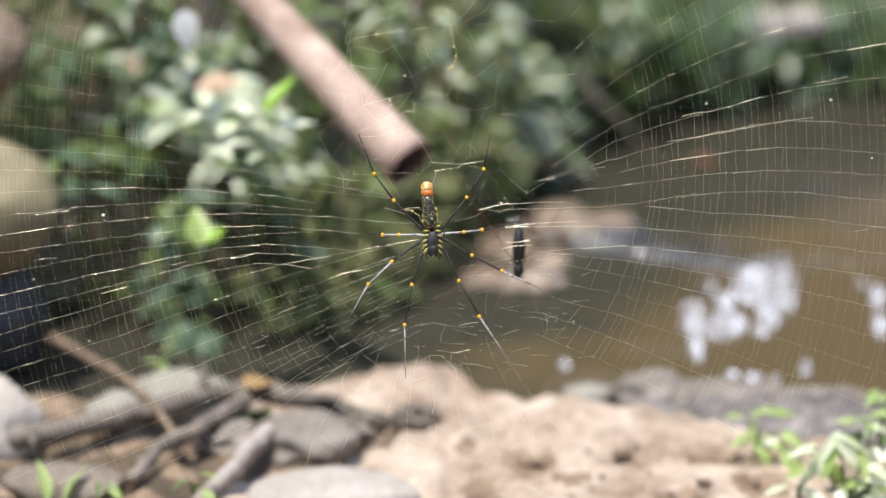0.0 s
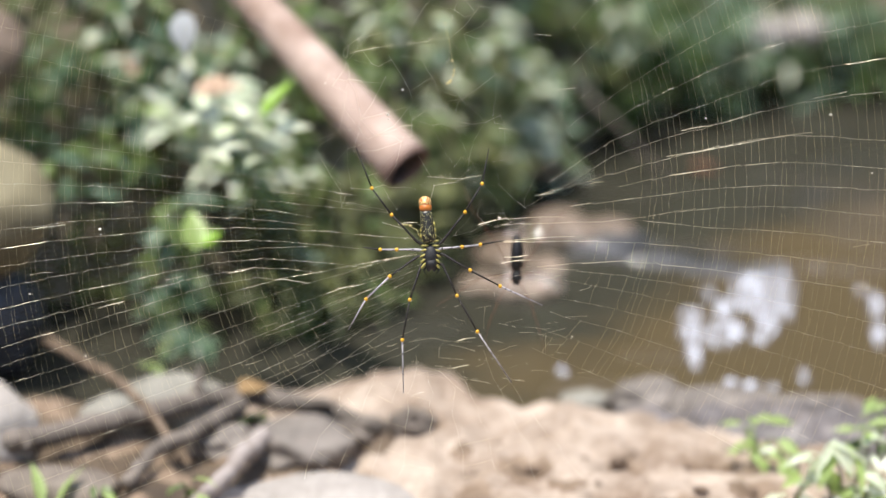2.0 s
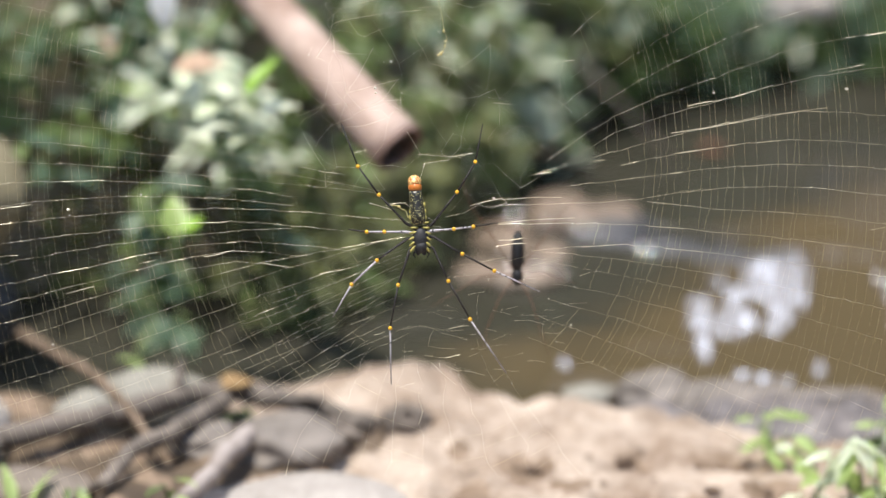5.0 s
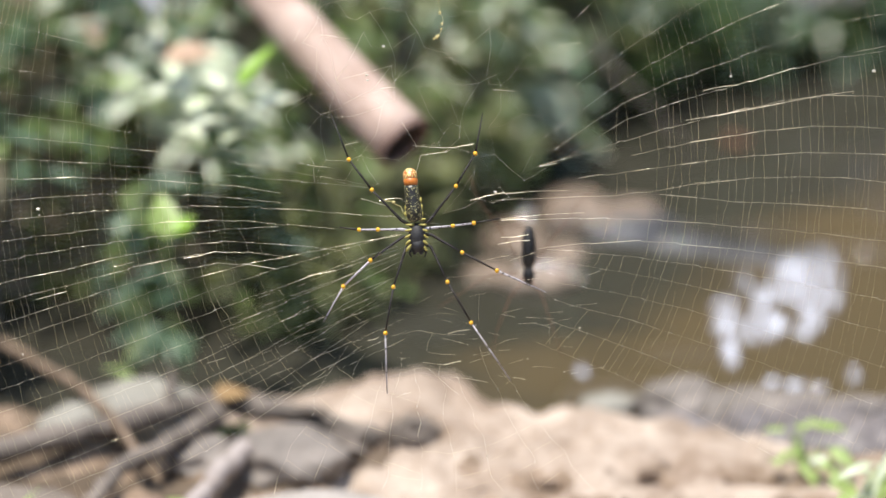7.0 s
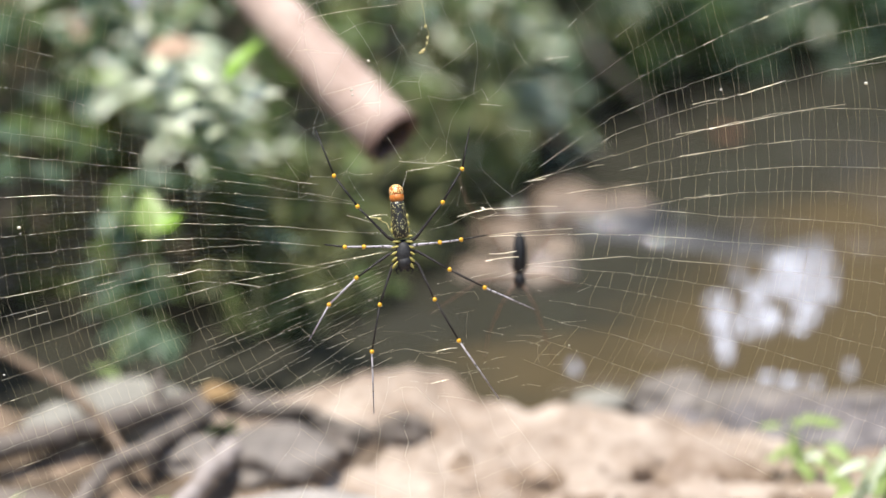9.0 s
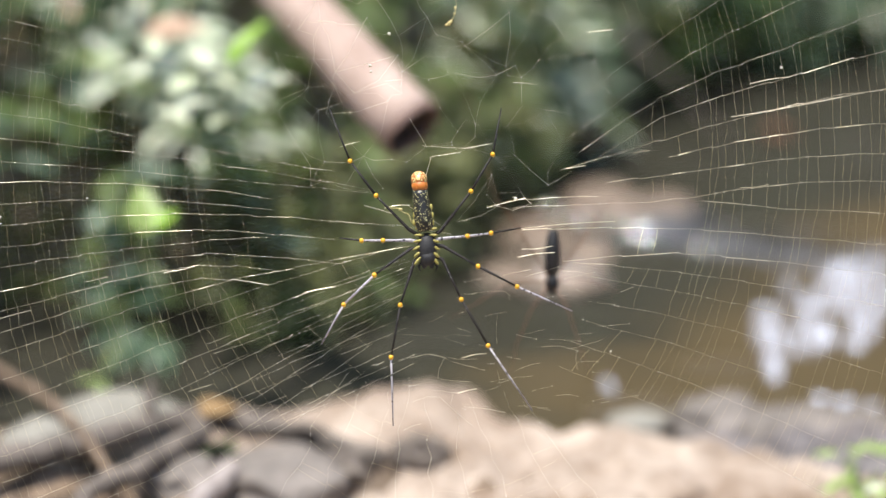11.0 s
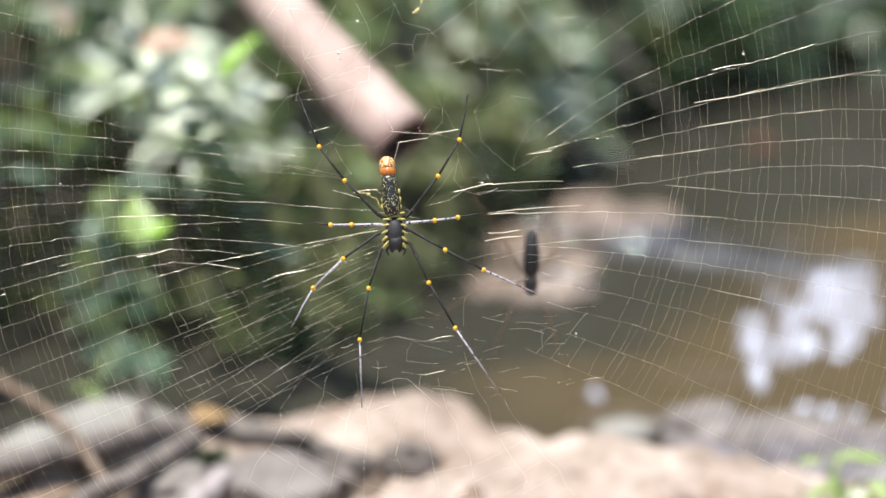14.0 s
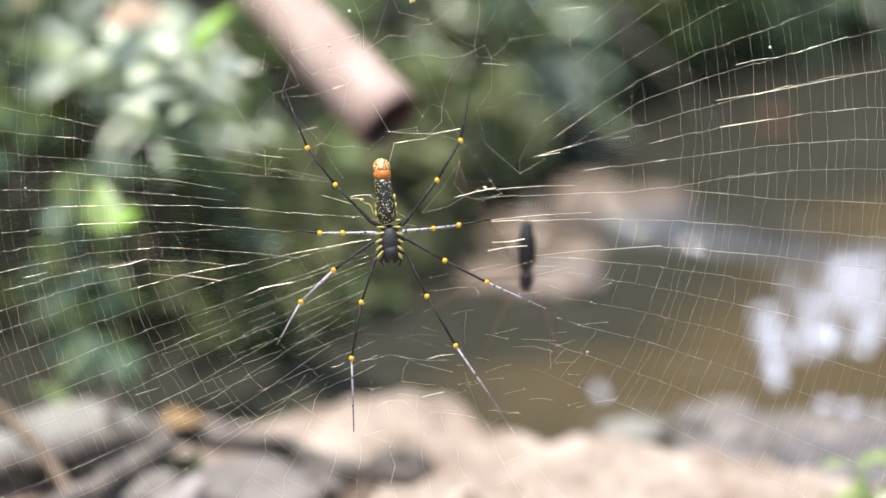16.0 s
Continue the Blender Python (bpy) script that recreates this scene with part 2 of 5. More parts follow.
def water_material(name, rough, tint=(1.0, 1.0, 1.0)):
    m = bpy.data.materials.new(name)
    m.use_nodes = True
    nt = m.node_tree
    n = nt.nodes
    p = n["Principled BSDF"]
    co = n.new("ShaderNodeTexCoord")
    big = n.new("ShaderNodeTexNoise")
    big.inputs["Scale"].default_value, big.inputs["Detail"].default_value = 8, 5
    wide = n.new("ShaderNodeVectorMath")
    wide.operation = "MULTIPLY"
    wide.inputs[1].default_value = (0.7, 2.2, 1)
    link(nt, co.outputs["Object"], wide.inputs[0])
    link(nt, wide.outputs[0], big.inputs["Vector"])
    mix = n.new("ShaderNodeMix")
    mix.data_type = "RGBA"
    # shade and reflection of the far bank painted dark; shallow and brown over sand on the open side
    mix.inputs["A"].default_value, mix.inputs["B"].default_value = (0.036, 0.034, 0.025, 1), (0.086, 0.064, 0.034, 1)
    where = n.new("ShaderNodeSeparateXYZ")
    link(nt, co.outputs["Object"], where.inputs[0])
    amount = n.new("ShaderNodeMath")
    amount.operation = "MULTIPLY_ADD"
    link(nt, big.outputs["Fac"], amount.inputs[0])
    amount.inputs[1].default_value = 0.95
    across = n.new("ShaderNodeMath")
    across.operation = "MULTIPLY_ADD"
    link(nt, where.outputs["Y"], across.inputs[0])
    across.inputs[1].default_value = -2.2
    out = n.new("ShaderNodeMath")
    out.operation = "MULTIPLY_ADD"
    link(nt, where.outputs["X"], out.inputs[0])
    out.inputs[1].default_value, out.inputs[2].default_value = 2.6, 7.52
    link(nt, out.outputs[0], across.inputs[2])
    link(nt, across.outputs[0], amount.inputs[2])
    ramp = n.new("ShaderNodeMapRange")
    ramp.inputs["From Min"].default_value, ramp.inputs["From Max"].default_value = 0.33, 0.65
    link(nt, amount.outputs[0], ramp.inputs["Value"])
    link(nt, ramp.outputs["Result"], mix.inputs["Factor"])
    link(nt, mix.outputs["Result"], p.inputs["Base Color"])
    p.inputs["Roughness"].default_value, p.inputs["IOR"].default_value = rough, 1.33
    p.inputs["Specular Tint"].default_value = (*tint, 1)
    fine = n.new("ShaderNodeTexNoise")
    fine.inputs["Scale"].default_value, fine.inputs["Detail"].default_value = 70, 3
    link(nt, co.outputs["Object"], fine.inputs["Vector"])
    b = n.new("ShaderNodeBump")
    b.inputs["Strength"].default_value, b.inputs["Distance"].default_value = 0.25, 0.003
    link(nt, fine.outputs["Fac"], b.inputs["Height"])
    link(nt, b.outputs["Normal"], p.inputs["Normal"])
    return m


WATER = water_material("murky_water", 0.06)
# bluish specular tints stand in for reflected sky
GLINT_RIPPLE_WATER = water_material("glint_rippled_water", 0.235, (0.64, 0.74, 1.0))
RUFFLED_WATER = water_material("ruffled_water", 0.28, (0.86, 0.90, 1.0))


# ---------------------------------------------------------------- mesh helpers
def mesh_of(name, bm, material, smooth=True):
    me = bpy.data.meshes.new(name)
    bm.normal_update()
    bm.to_mesh(me)
    bm.free()
    me.materials.append(material)
    if smooth:
        me.shade_smooth()
    return me


def part(name, bm, material, parent, label="", smooth=True):
    ob = new(name, mesh_of(name, bm, material, smooth))
    ob.parent = parent
    return tagged(ob, label)


def thing(name, bm, material, label, category, group="", kind=""):
    return tagged(new(name, mesh_of(name, bm, material)), label, category, group, kind)


def empty(name, m, label, category, group=""):
    ob = new(name)
    ob.empty_display_size = 0.02
    ob.matrix_basis = m
    return tagged(ob, label, category, group)


def tube(bm, points, radii, sides=8, cap=True):
    """A tube along points, with a radius at each point."""
    points = [Vector(p) for p in points]
    rings = []
    ref = Vector((0.31, 0.47, 0.83))
    for i, p in enumerate(points):
        d = (points[min(i + 1, len(points) - 1)] - points[max(i - 1, 0)]).normalized()
        a = d.cross(ref)
        if a.length < 0.05:
            a = d.cross(Vector((1, 0, 0)))
        a.normalize()
        b = d.cross(a)
        r = radii[i] if isinstance(radii, (list, tuple)) else radii
        rings.append([bm.verts.new(p + r * (math.cos(k * math.tau / sides) * a + math.sin(k * math.tau / sides) * b)) for k in range(sides)])
    for r0, r1 in zip(rings, rings[1:]):
        for k in range(sides):
            bm.faces.new((r0[k], r0[(k + 1) % sides], r1[(k + 1) % sides], r1[k]))
    if cap:
        bm.faces.new(list(reversed(rings[0])))
        bm.faces.new(rings[-1])
    return bm


def spline(points, n):
    """n + 1 points of a smooth curve through the given points."""
    p = [Vector(q) for q in points]
    p = [2 * p[0] - p[1], *p, 2 * p[-1] - p[-2]]
    out = []
    segs = len(p) - 3
    for i in range(n + 1):
        s = min(i / n * segs, segs - 1e-6)
        k, f = int(s), s - int(s)
        a, b, c, d = p[k:k + 4]
        out.append(0.5 * (2 * b + (c - a) * f + (2 * a - 5 * b + 4 * c - d) * f * f + (3 * b - a - 3 * c + d) * f ** 3))
    return out


def blob(bm, centre, size, rough=0.15, freq=2.0, seed=0.0, sub=3, turn=0.0):
    """A rounded uneven lump."""
    made = bmesh.ops.create_icosphere(bm, subdivisions=sub, radius=1.0)["verts"]
    rz = Matrix.Rotation(turn, 3, "Z")
    for v in made:
        n = v.co.copy()
        k = 1 + rough * noise.noise(n * freq + Vector((seed, seed * 1.7, 3.1))) + rough * 0.4 * noise.noise(n * freq * 3 + Vector((seed, 9, 1)))
        v.co = rz @ Vector((n.x * k * size[0], n.y * k * size[1], n.z * k * size[2])) + Vector(centre)
    return made


# ---------------------------------------------------------------- ground, water
def lerp_table(x, table):
    for (x0, y0), (x1, y1) in zip(table, table[1:]):
        if x <= x1:
            f = max(0.0, (x - x0) / (x1 - x0))
            return y0 + (y1 - y0) * f * f * (3 - 2 * f)
    return table[-1][1]


NEAR_EDGE = [(-0.8, 3.36), (-0.30, 3.37), (-0.10, 3.365), (-0.06, 3.395), (0.0, 3.390), (0.03, 3.355), (0.12, 3.350), (0.22, 3.355), (0.5, 3.37)]
FAR_EDGE = [(-0.8, 3.52), (-0.36, 3.57), (-0.10, 3.60), (0.02, 3.74), (0.09, 3.87), (0.16, 3.98), (0.30, 4.07), (0.9, 4.10)]
HOLLOWS = [(0.066, 3.239, 0.0079, 0.022), (0.125, 3.247, 0.0080, 0.022), (0.134, 3.253, 0.0056, 0.016), (0.156, 3.175, 0.0062, 0.018), (0.180, 3.180, 0.0063, 0.018), (0.024, 3.224, 0.0055, 0.014), (0.022, 3.175, 0.0086, 0.016), (0.218, 3.196, 0.0071, 0.012), (0.205, 3.249, 0.0064, 0.010), (0.084, 3.182, 0.0070, 0.010), (0.108, 3.203, 0.0047, 0.012),
           (-0.018, 3.300, 0.018, 0.050), (-0.058, 3.284, 0.020, 0.045), (-0.038, 3.302, 0.015, 0.030)]


def ease(a, b, x):
    f = min(max((x - a) / (b - a), 0), 1)
    return f * f * (3 - 2 * f)


def ground_height(x, y):
    rough = 0.013 * noise.noise(Vector((x * 13, y * 16, 0))) + 0.011 * noise.noise(Vector((x * 38, y * 44, 3))) + 0.004 * noise.noise(Vector((x * 75, y * 80, 8))) + 0.002 * noise.noise(Vector((x * 110, y * 120, 5)))
    near, far = lerp_table(x, NEAR_EDGE), lerp_table(x, FAR_EDGE)
    near += 0.012 * noise.noise(Vector((x * 20, 1.5, 0)))
    far += 0.02 * noise.noise(Vector((x * 12, 8.5, 0)))
    z = 0.002 + 0.75 * rough - 0.085 * ease(near - 0.012, near + 0.035, y)
    # sandy hump with an overhanging brow
    z += 0.020 * math.exp(-((x + 0.040) / 0.036) ** 2 - ((y - 3.364) / 0.026) ** 2) + 0.003 * math.exp(-((x - 0.05) / 0.09) ** 2 - ((y - 3.335) / 0.03) ** 2)
    # worn ledge along the bank
    z += 0.010 * math.exp(-((x + 0.132) / 0.045) ** 2 - ((y - 3.352) / 0.024) ** 2)
    z += 0.006 * ease(3.262, 3.285, y + 0.02 * noise.noise(Vector((x * 11, 4.2, 0)))) * ease(-0.06, 0.0, x) - 0.004
    for hx, hy, r, amount in HOLLOWS:
        z -= amount * math.exp(-(((x - hx) / r) ** 2 + ((y - hy) / (0.8 * r)) ** 2) ** 1.5)
    z += (0.27 + 1.3 * rough) * ease(far - 0.01, far + 0.12, y) + 0.35 * max(0, min(y - far - 0.12, 6.0))
    z += 0.09 * math.exp(-((x + 0.19) / 0.05) ** 2 - ((y - 3.69) / 0.05) ** 2)
    if y < 2.6:
        z += 0.3 * ease(2.6, 0.5, y) + 0.25 * ease(0.5, -1.0, y)
    return z


def axis(parts):
    out = []
    for a, b, n in parts:
        out += [a + (b - a) * i / n for i in range(n)]
    return out + [parts[-1][1]]


def sheet(name, xs, ys, height, pick, materials):
    verts = [(x, y, height(x, y)) for y in ys for x in xs]
    w = len(xs)
    faces = [(j * w + i, j * w + i + 1, (j + 1) * w + i + 1, (j + 1) * w + i) for j in range(len(ys) - 1) for i in range(w - 1)]
    me = bpy.data.meshes.new(name)
    me.from_pydata(verts, [], faces)
    for m in materials:
        me.materials.append(m)
    if pick:
        me.polygons.foreach_set("material_index", [pick(*verts[f[0]]) for f in faces])
    me.shade_smooth()
    return new(name, me)


# damp patches of the sand, with shade of its hollows in the colour: x, y, half width, half depth
DAMP_SHADE_SPOTS = [(0.060, 3.238, 0.0218, 0.0211), (0.085, 3.213, 0.0138, 0.0133), (0.022, 3.194, 0.0157, 0.0169), (0.130, 3.245, 0.0135, 0.0125), (0.218, 3.194, 0.0236, 0.0207), (0.162, 3.177, 0.0195, 0.0112), (0.014, 3.263, 0.0100, 0.0097), (0.181, 3.243, 0.0179, 0.0096)]


def ground_kind(x, y, z):
    """Which earth lies where: 0 sand, 1 dark bank, 2 grey mud, 3 litter, 4 damp sand; 3 and 4 also paint shade."""
    n = noise.noise(Vector((x * 15, y * 15, 11)))
    if y > lerp_table(x, FAR_EDGE) - 0.06:
        return 1 if y < 4.6 + 0.3 * n else 3
    if y < 3.0 and math.hypot(x - 0.1, y - 3.2) > 0.9 + 0.5 * noise.noise(Vector((x * 2.5, y * 2.5, 4))):
        return 3
    if -0.19 + 0.02 * n < x < -0.04 and y > 3.318 + 0.012 * n:
        return 0
    # left bank: litter and damp tones also carry the shadow under the sticks
    if x < -0.15 + 0.03 * n - 0.5 * max(0.0, 3.12 - y) or x < -0.075 + 0.04 * n and y > 3.205 + 0.03 * n:
        return 4 if noise.noise(Vector((x * 34, y * 40, 31))) > 0.05 else 3
    if x + 0.05 * n > 0.080 + 2.6 * max(0.0, 3.342 + 0.02 * n - y):
        return 2
    edge = 0.9 * noise.noise(Vector((x * 60, y * 60, 21)))
    if any(((x - dx) / w) ** 2 + ((y - dy) / d) ** 2 + edge < 0.9 for dx, dy, w, d in DAMP_SHADE_SPOTS):
        return 4
    return 0


GX = axis([(-900, -60, 4), (-60, -3, 12), (-3, -0.6, 20), (-0.6, -0.4, 20), (-0.4, 0.4, 200), (0.4, 0.6, 20), (0.6, 3, 20), (3, 60, 12), (60, 900, 4)])
GY = axis([(-900, -60, 4), (-60, -2, 12), (-2, 2.6, 24), (2.6, 3.1, 30), (3.1, 3.45, 90), (3.45, 4.3, 130), (4.3, 8, 30), (8, 60, 12), (60, 900, 4)])
ground = sheet("ground", GX, GY, ground_height, ground_kind, (SOIL, BANK_SOIL, MUD, LITTER_SHADE, DAMP_SHADE))
tagged(ground, "sandy bare stream bank rising to dark earth", "ground", kind="structure")

# ripples shaped to flash where the sky's reflection lies: x, y, half width, half depth
GLINT_RIPPLES_WIDE = [(0.205, 3.619, 0.0070, 0.0172), (0.191, 3.571, 0.0095, 0.0201), (0.187, 3.541, 0.0069, 0.0176), (0.217, 3.591, 0.0078, 0.0203), (0.217, 3.547, 0.0142, 0.0310), (0.205, 3.536, 0.0120, 0.0198), (0.199, 3.558, 0.0078, 0.0200), (0.190, 3.497, 0.0068, 0.0281), (0.240, 3.643, 0.0145, 0.0185), (0.236, 3.614, 0.0122, 0.0263), (0.250, 3.631, 0.0101, 0.0265), (0.263, 3.660, 0.0115, 0.0268), (0.262, 3.608, 0.0096, 0.0490), (0.249, 3.574, 0.0100, 0.0426), (0.242, 3.536, 0.0077, 0.0132), (0.271, 3.637, 0.0053, 0.0323)]
GLINT_RIPPLES_SMALL = [(0.324, 3.625, 0.0040, 0.0115), (0.335, 3.597, 0.0079, 0.0317), (0.333, 3.541, 0.0069, 0.0254), (0.270, 3.460, 0.0051, 0.0191), (0.216, 3.451, 0.0067, 0.0053), (0.231, 3.446, 0.0067, 0.0053), (0.245, 3.441, 0.0067, 0.0052), (0.091, 3.465, 0.0055, 0.0106), (0.056, 3.638, 0.0048, 0.0092), (0.072, 3.638, 0.0048, 0.0092)]
GLINT_RIPPLES = GLINT_RIPPLES_WIDE + GLINT_RIPPLES_SMALL


# wind-ruffled places: x, y, half width, half depth, height
RIPPLES = [(0.36, 3.82, 0.09, 0.13, 0.0022), (0.31, 3.68, 0.06, 0.025, 0.0020), (-0.30, 3.46, 0.09, 0.06, 0.0006), (0.19, 3.71, 0.08, 0.022, 0.0020), (0.12, 3.43, 0.05, 0.03, 0.0012), (-0.02, 3.55, 0.04, 0.03, 0.0007), (0.16, 3.50, 0.03, 0.02, 0.0006), (0.16, 3.85, 0.05, 0.02, 0.0007)]


def glint_ripple(x, y):
    """How far inside a glint ripple, below zero outside."""
    g = -1.0
    for rx, ry, w, d in GLINT_RIPPLES:
        q = ((x - rx) / (1.12 * w)) ** 2 + ((y - ry) / (0.92 * d)) ** 2
        if q < 2:
            g = max(g, 1.22 - q)
    return g + 0.18 * noise.noise(Vector((x * 120, y * 90, 1)))


def ruffle(x, y):
    return max(1 - ((x - rx) / w) ** 2 - ((y - ry) / d) ** 2 for rx, ry, w, d, h in RIPPLES)


def water_height(x, y):
    z = -0.028 + 0.0005 * noise.noise(Vector((x * 40, y * 22, 5))) + 0.0012 * noise.noise(Vector((x * 9, y * 7, 2)))
    for rx, ry, w, d, h in RIPPLES:
        q = 1 - ((x - rx) / w) ** 2 - ((y - ry) / d) ** 2
        if q > 0:
            z += min(q * 1.6, 1) * h * math.sin(y * 400 + 4 * noise.noise(Vector((x * 35, y * 18, 9)))) * (0.5 + 0.8 * noise.noise(Vector((x * 30, y * 26, 4))))
    g = glint_ripple(x, y)
    if g > 0:
        # saw-tooth ripples: long faces lean towards the light
        k = (y * 125 + x * 30 + 0.25 * noise.noise(Vector((x * 70, y * 30, 7)))) % 1.0
        z += min(g * 3, 1) * 0.0048 * (k / 0.8 if k < 0.8 else (1 - k) / 0.2)
    return z


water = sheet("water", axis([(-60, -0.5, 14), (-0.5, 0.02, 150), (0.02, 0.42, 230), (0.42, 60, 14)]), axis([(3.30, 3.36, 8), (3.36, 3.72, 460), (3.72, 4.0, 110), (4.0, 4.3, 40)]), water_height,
              lambda x, y, z: 1 if glint_ripple(x, y) > 0 else 2 if ruffle(x, y) > 0.15 else 0, (WATER, GLINT_RIPPLE_WATER, RUFFLED_WATER))
tagged(water, "shallow murky brown stream with ripples shaped as sky reflections", "water", kind="structure")


# ---------------------------------------------------------------- stones and wood
def stone(name, at, size, material, label, seed, rough=0.16, turn=0.0, freq=1.6):
    bm = bmesh.new()
    blob(bm, (0, 0, 0), size, rough, freq, seed, 4, turn)
    ob = thing(name, bm, material, label, "stone")
    ob.location = at
    return ob


stone("stone", (-0.187, 3.322, 0.007), (0.046, 0.026, 0.022), STONE_PALE, "smooth pale grey-green stone under a branch", 1.0, 0.16)
stone("stone", (-0.231, 3.296, 0.006), (0.026, 0.020, 0.020), STONE_PALE, "small pale rounded stone beside a branch", 2.0, 0.10, 0.3)
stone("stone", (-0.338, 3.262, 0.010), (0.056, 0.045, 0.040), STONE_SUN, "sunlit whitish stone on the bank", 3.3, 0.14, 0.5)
stone("stone", (-0.262, 3.192, 0.002), (0.042, 0.024, 0.015), STONE_BROWN, "flat grey-brown stone lying on soil", 4.1, 0.14)
stone("stone", (-0.078, 3.168, 0.004), (0.060, 0.030, 0.018), STONE_WHITE, "flat whitish stone half sunk in sand", 5.2, 0.12, 0.1)
stone("stone", (-0.098, 3.262, 0.004), (0.040, 0.030, 0.018), STONE_GREY, "flat grey stone under driftwood", 6.7, 0.30, -0.2)
stone("stone", (-0.150, 3.268, 0.003), (0.026, 0.020, 0.013), STONE_GREY, "small grey stone under driftwood", 7.4, 0.32, 0.2)
stone("stone", (0.150, 3.372, -0.006), (0.030, 0.020, 0.014), STONE_GREY, "dark grey stone at the water's edge", 8.8, 0.30, 0.2)
stone("stone", (0.205, 3.362, -0.008), (0.055, 0.026, 0.012), STONE_GREY, "flat grey slab at the water's edge", 9.5, 0.30, -0.1)
stone("stone", (0.262, 3.352, -0.008), (0.040, 0.022, 0.012), STONE_GREY, "low grey stone at the water's edge", 10.3, 0.18, 0.2)
stone("stone", (0.285, 3.372, -0.016), (0.030, 0.012, 0.012), STONE_BROWN, "low brownish stone at the water's edge", 11.2, 0.18)
stone("stone", (0.107, 3.377, -0.010), (0.022, 0.012, 0.007), STONE_PALE, "small pale stone at the water's edge", 81.0, 0.25, 0.1)
# added base stone; its dark colour stands for the shadow below the boulder
stone("boulder", (-0.350, 3.470, 0.012), (0.058, 0.045, 0.052), STONE_SLATE, "dark boulder added under the olive one as its shade", 19.4, 0.15, 0.2)
stone("boulder", (-0.344, 3.457, 0.104), (0.062, 0.050, 0.052), STONE_OLIVE, "olive-brown rounded boulder lying on a dark one", 12.4, 0.10, 0.0, 1.2)
stone("boulder", (-0.338, 3.560, 0.190), (0.028, 0.046, 0.032), STONE_TAN, "tan stone lodged in the far bank", 13.9, 0.15)
stone("bank_stone", (0.275, 4.053, 0.035), (0.024, 0.018, 0.014), STONE_WHITE, "pinkish pale stone showing among the leaves", 70.3, 0.2)
stone("bank_stone", (0.309, 4.062, 0.036), (0.020, 0.018, 0.012), STONE_WHITE, "pinkish pale stone showing among the leaves", 71.3, 0.2)
# stones of the shoal: place, half sizes, turn, what it looks like
SHOAL = (((0.066, 3.627, -0.027), (0.028, 0.018, 0.010), 0.2, "wet tan stone in the stream"), ((0.034, 3.640, -0.029), (0.020, 0.018, 0.008), 0.4, "low wet tan stone in the stream"),
         ((0.095, 3.742, -0.024), (0.030, 0.024, 0.014), -0.1, "damp pinkish tan stone in the stream"), ((0.131, 3.748, -0.026), (0.024, 0.016, 0.010), 0.1, "low pinkish tan stone in the stream"),
         ((0.050, 3.700, -0.028), (0.020, 0.030, 0.009), 0.1, "low wet brown stone in the stream"), ((0.083, 3.680, -0.030), (0.015, 0.020, 0.007), 0.5, "low wet brown stone in the stream"))
for k, (at, size, turn, label) in enumerate(SHOAL):
    stone("wet_stone", at, size, STONE_TAN, label, 14.8 + 2.3 * k, 0.25, turn)


def shoal_top(x, y):
    """Height of the stones at a place of the stream, or of the water."""
    z = -0.021
    for (sx, sy, sz), (a, b, c), turn, label in SHOAL:
        q = ((x - sx) / a) ** 2 + ((y - sy) / b) ** 2
        if q < 1:
            z = max(z, sz + c * math.sqrt(1 - q))
    return z


stone("wet_stone", (0.135, 3.728, -0.028), (0.032, 0.020, 0.008), STONE_SLATE, "low wet stone in the stream", 16.6, 0.22, 0.3)


# dark half-sunk lumps that stand for shaded holes in the sand: x, y, radius
HOLE_NUBS = [(0.066, 3.249, 0.0039), (0.126, 3.256, 0.0044), (0.136, 3.264, 0.0026), (0.157, 3.186, 0.0030), (0.181, 3.191, 0.0035), (0.024, 3.235, 0.0026), (0.218, 3.206, 0.0030), (0.110, 3.214, 0.0022), (0.089, 3.193, 0.0022), (0.207, 3.260, 0.0026), (0.042, 3.281, 0.0022), (0.057, 3.204, 0.0017), (0.145, 3.223, 0.0022), (0.102, 3.252, 0.0018), (0.173, 3.238, 0.0022)]
for k, (x, y, r) in enumerate(HOLE_NUBS):
    hole_nub = stone("hole_nub", (x, y, ground_height(x, y) + r * 0.1), (r * 1.5, r, r * 0.6), HOLE_BROWN, "dark brown lump put in for a shaded hole", 20.0 + k, 0.45, k * 0.7)
    tagged(hole_nub, group="pebbles on the sand")


# flat glossy discs added and tilted to flash the sun as glints: x, y, radius
for k, (x, y, r) in enumerate([(0.0592, 3.7334, 0.0055), (0.0560, 3.6237, 0.0060), (0.0717, 3.6248, 0.0055), (0.0809, 3.7165, 0.0050), (0.1055, 3.7165, 0.0045), (0.1126, 3.6998, 0.0040), (0.1237, 3.6974, 0.0050), (0.1540, 3.6737, 0.0045), (0.1721, 3.7069, 0.0035), (0.2936, 3.6585, 0.0040), (0.3153, 3.6538, 0.0035), (0.3243, 3.6111, 0.0045), (0.0388, 3.7553, 0.0040), (0.0835, 3.6234, 0.0045), (0.0930, 3.6188, 0.0040)]):
    ob = stone("sun_glint", (x, y, shoal_top(x, y) + 0.0015), (r * 0.62, r * 0.56, r * 0.085), GLINT_DISC, "flat shiny disc added to flash the sun off the stream", 40.0 + k, 0.04, 0.0)
    ob.rotation_euler = (math.radians(37), math.radians(-8), 0)
    tagged(ob, group="wet pebbles in the stream")
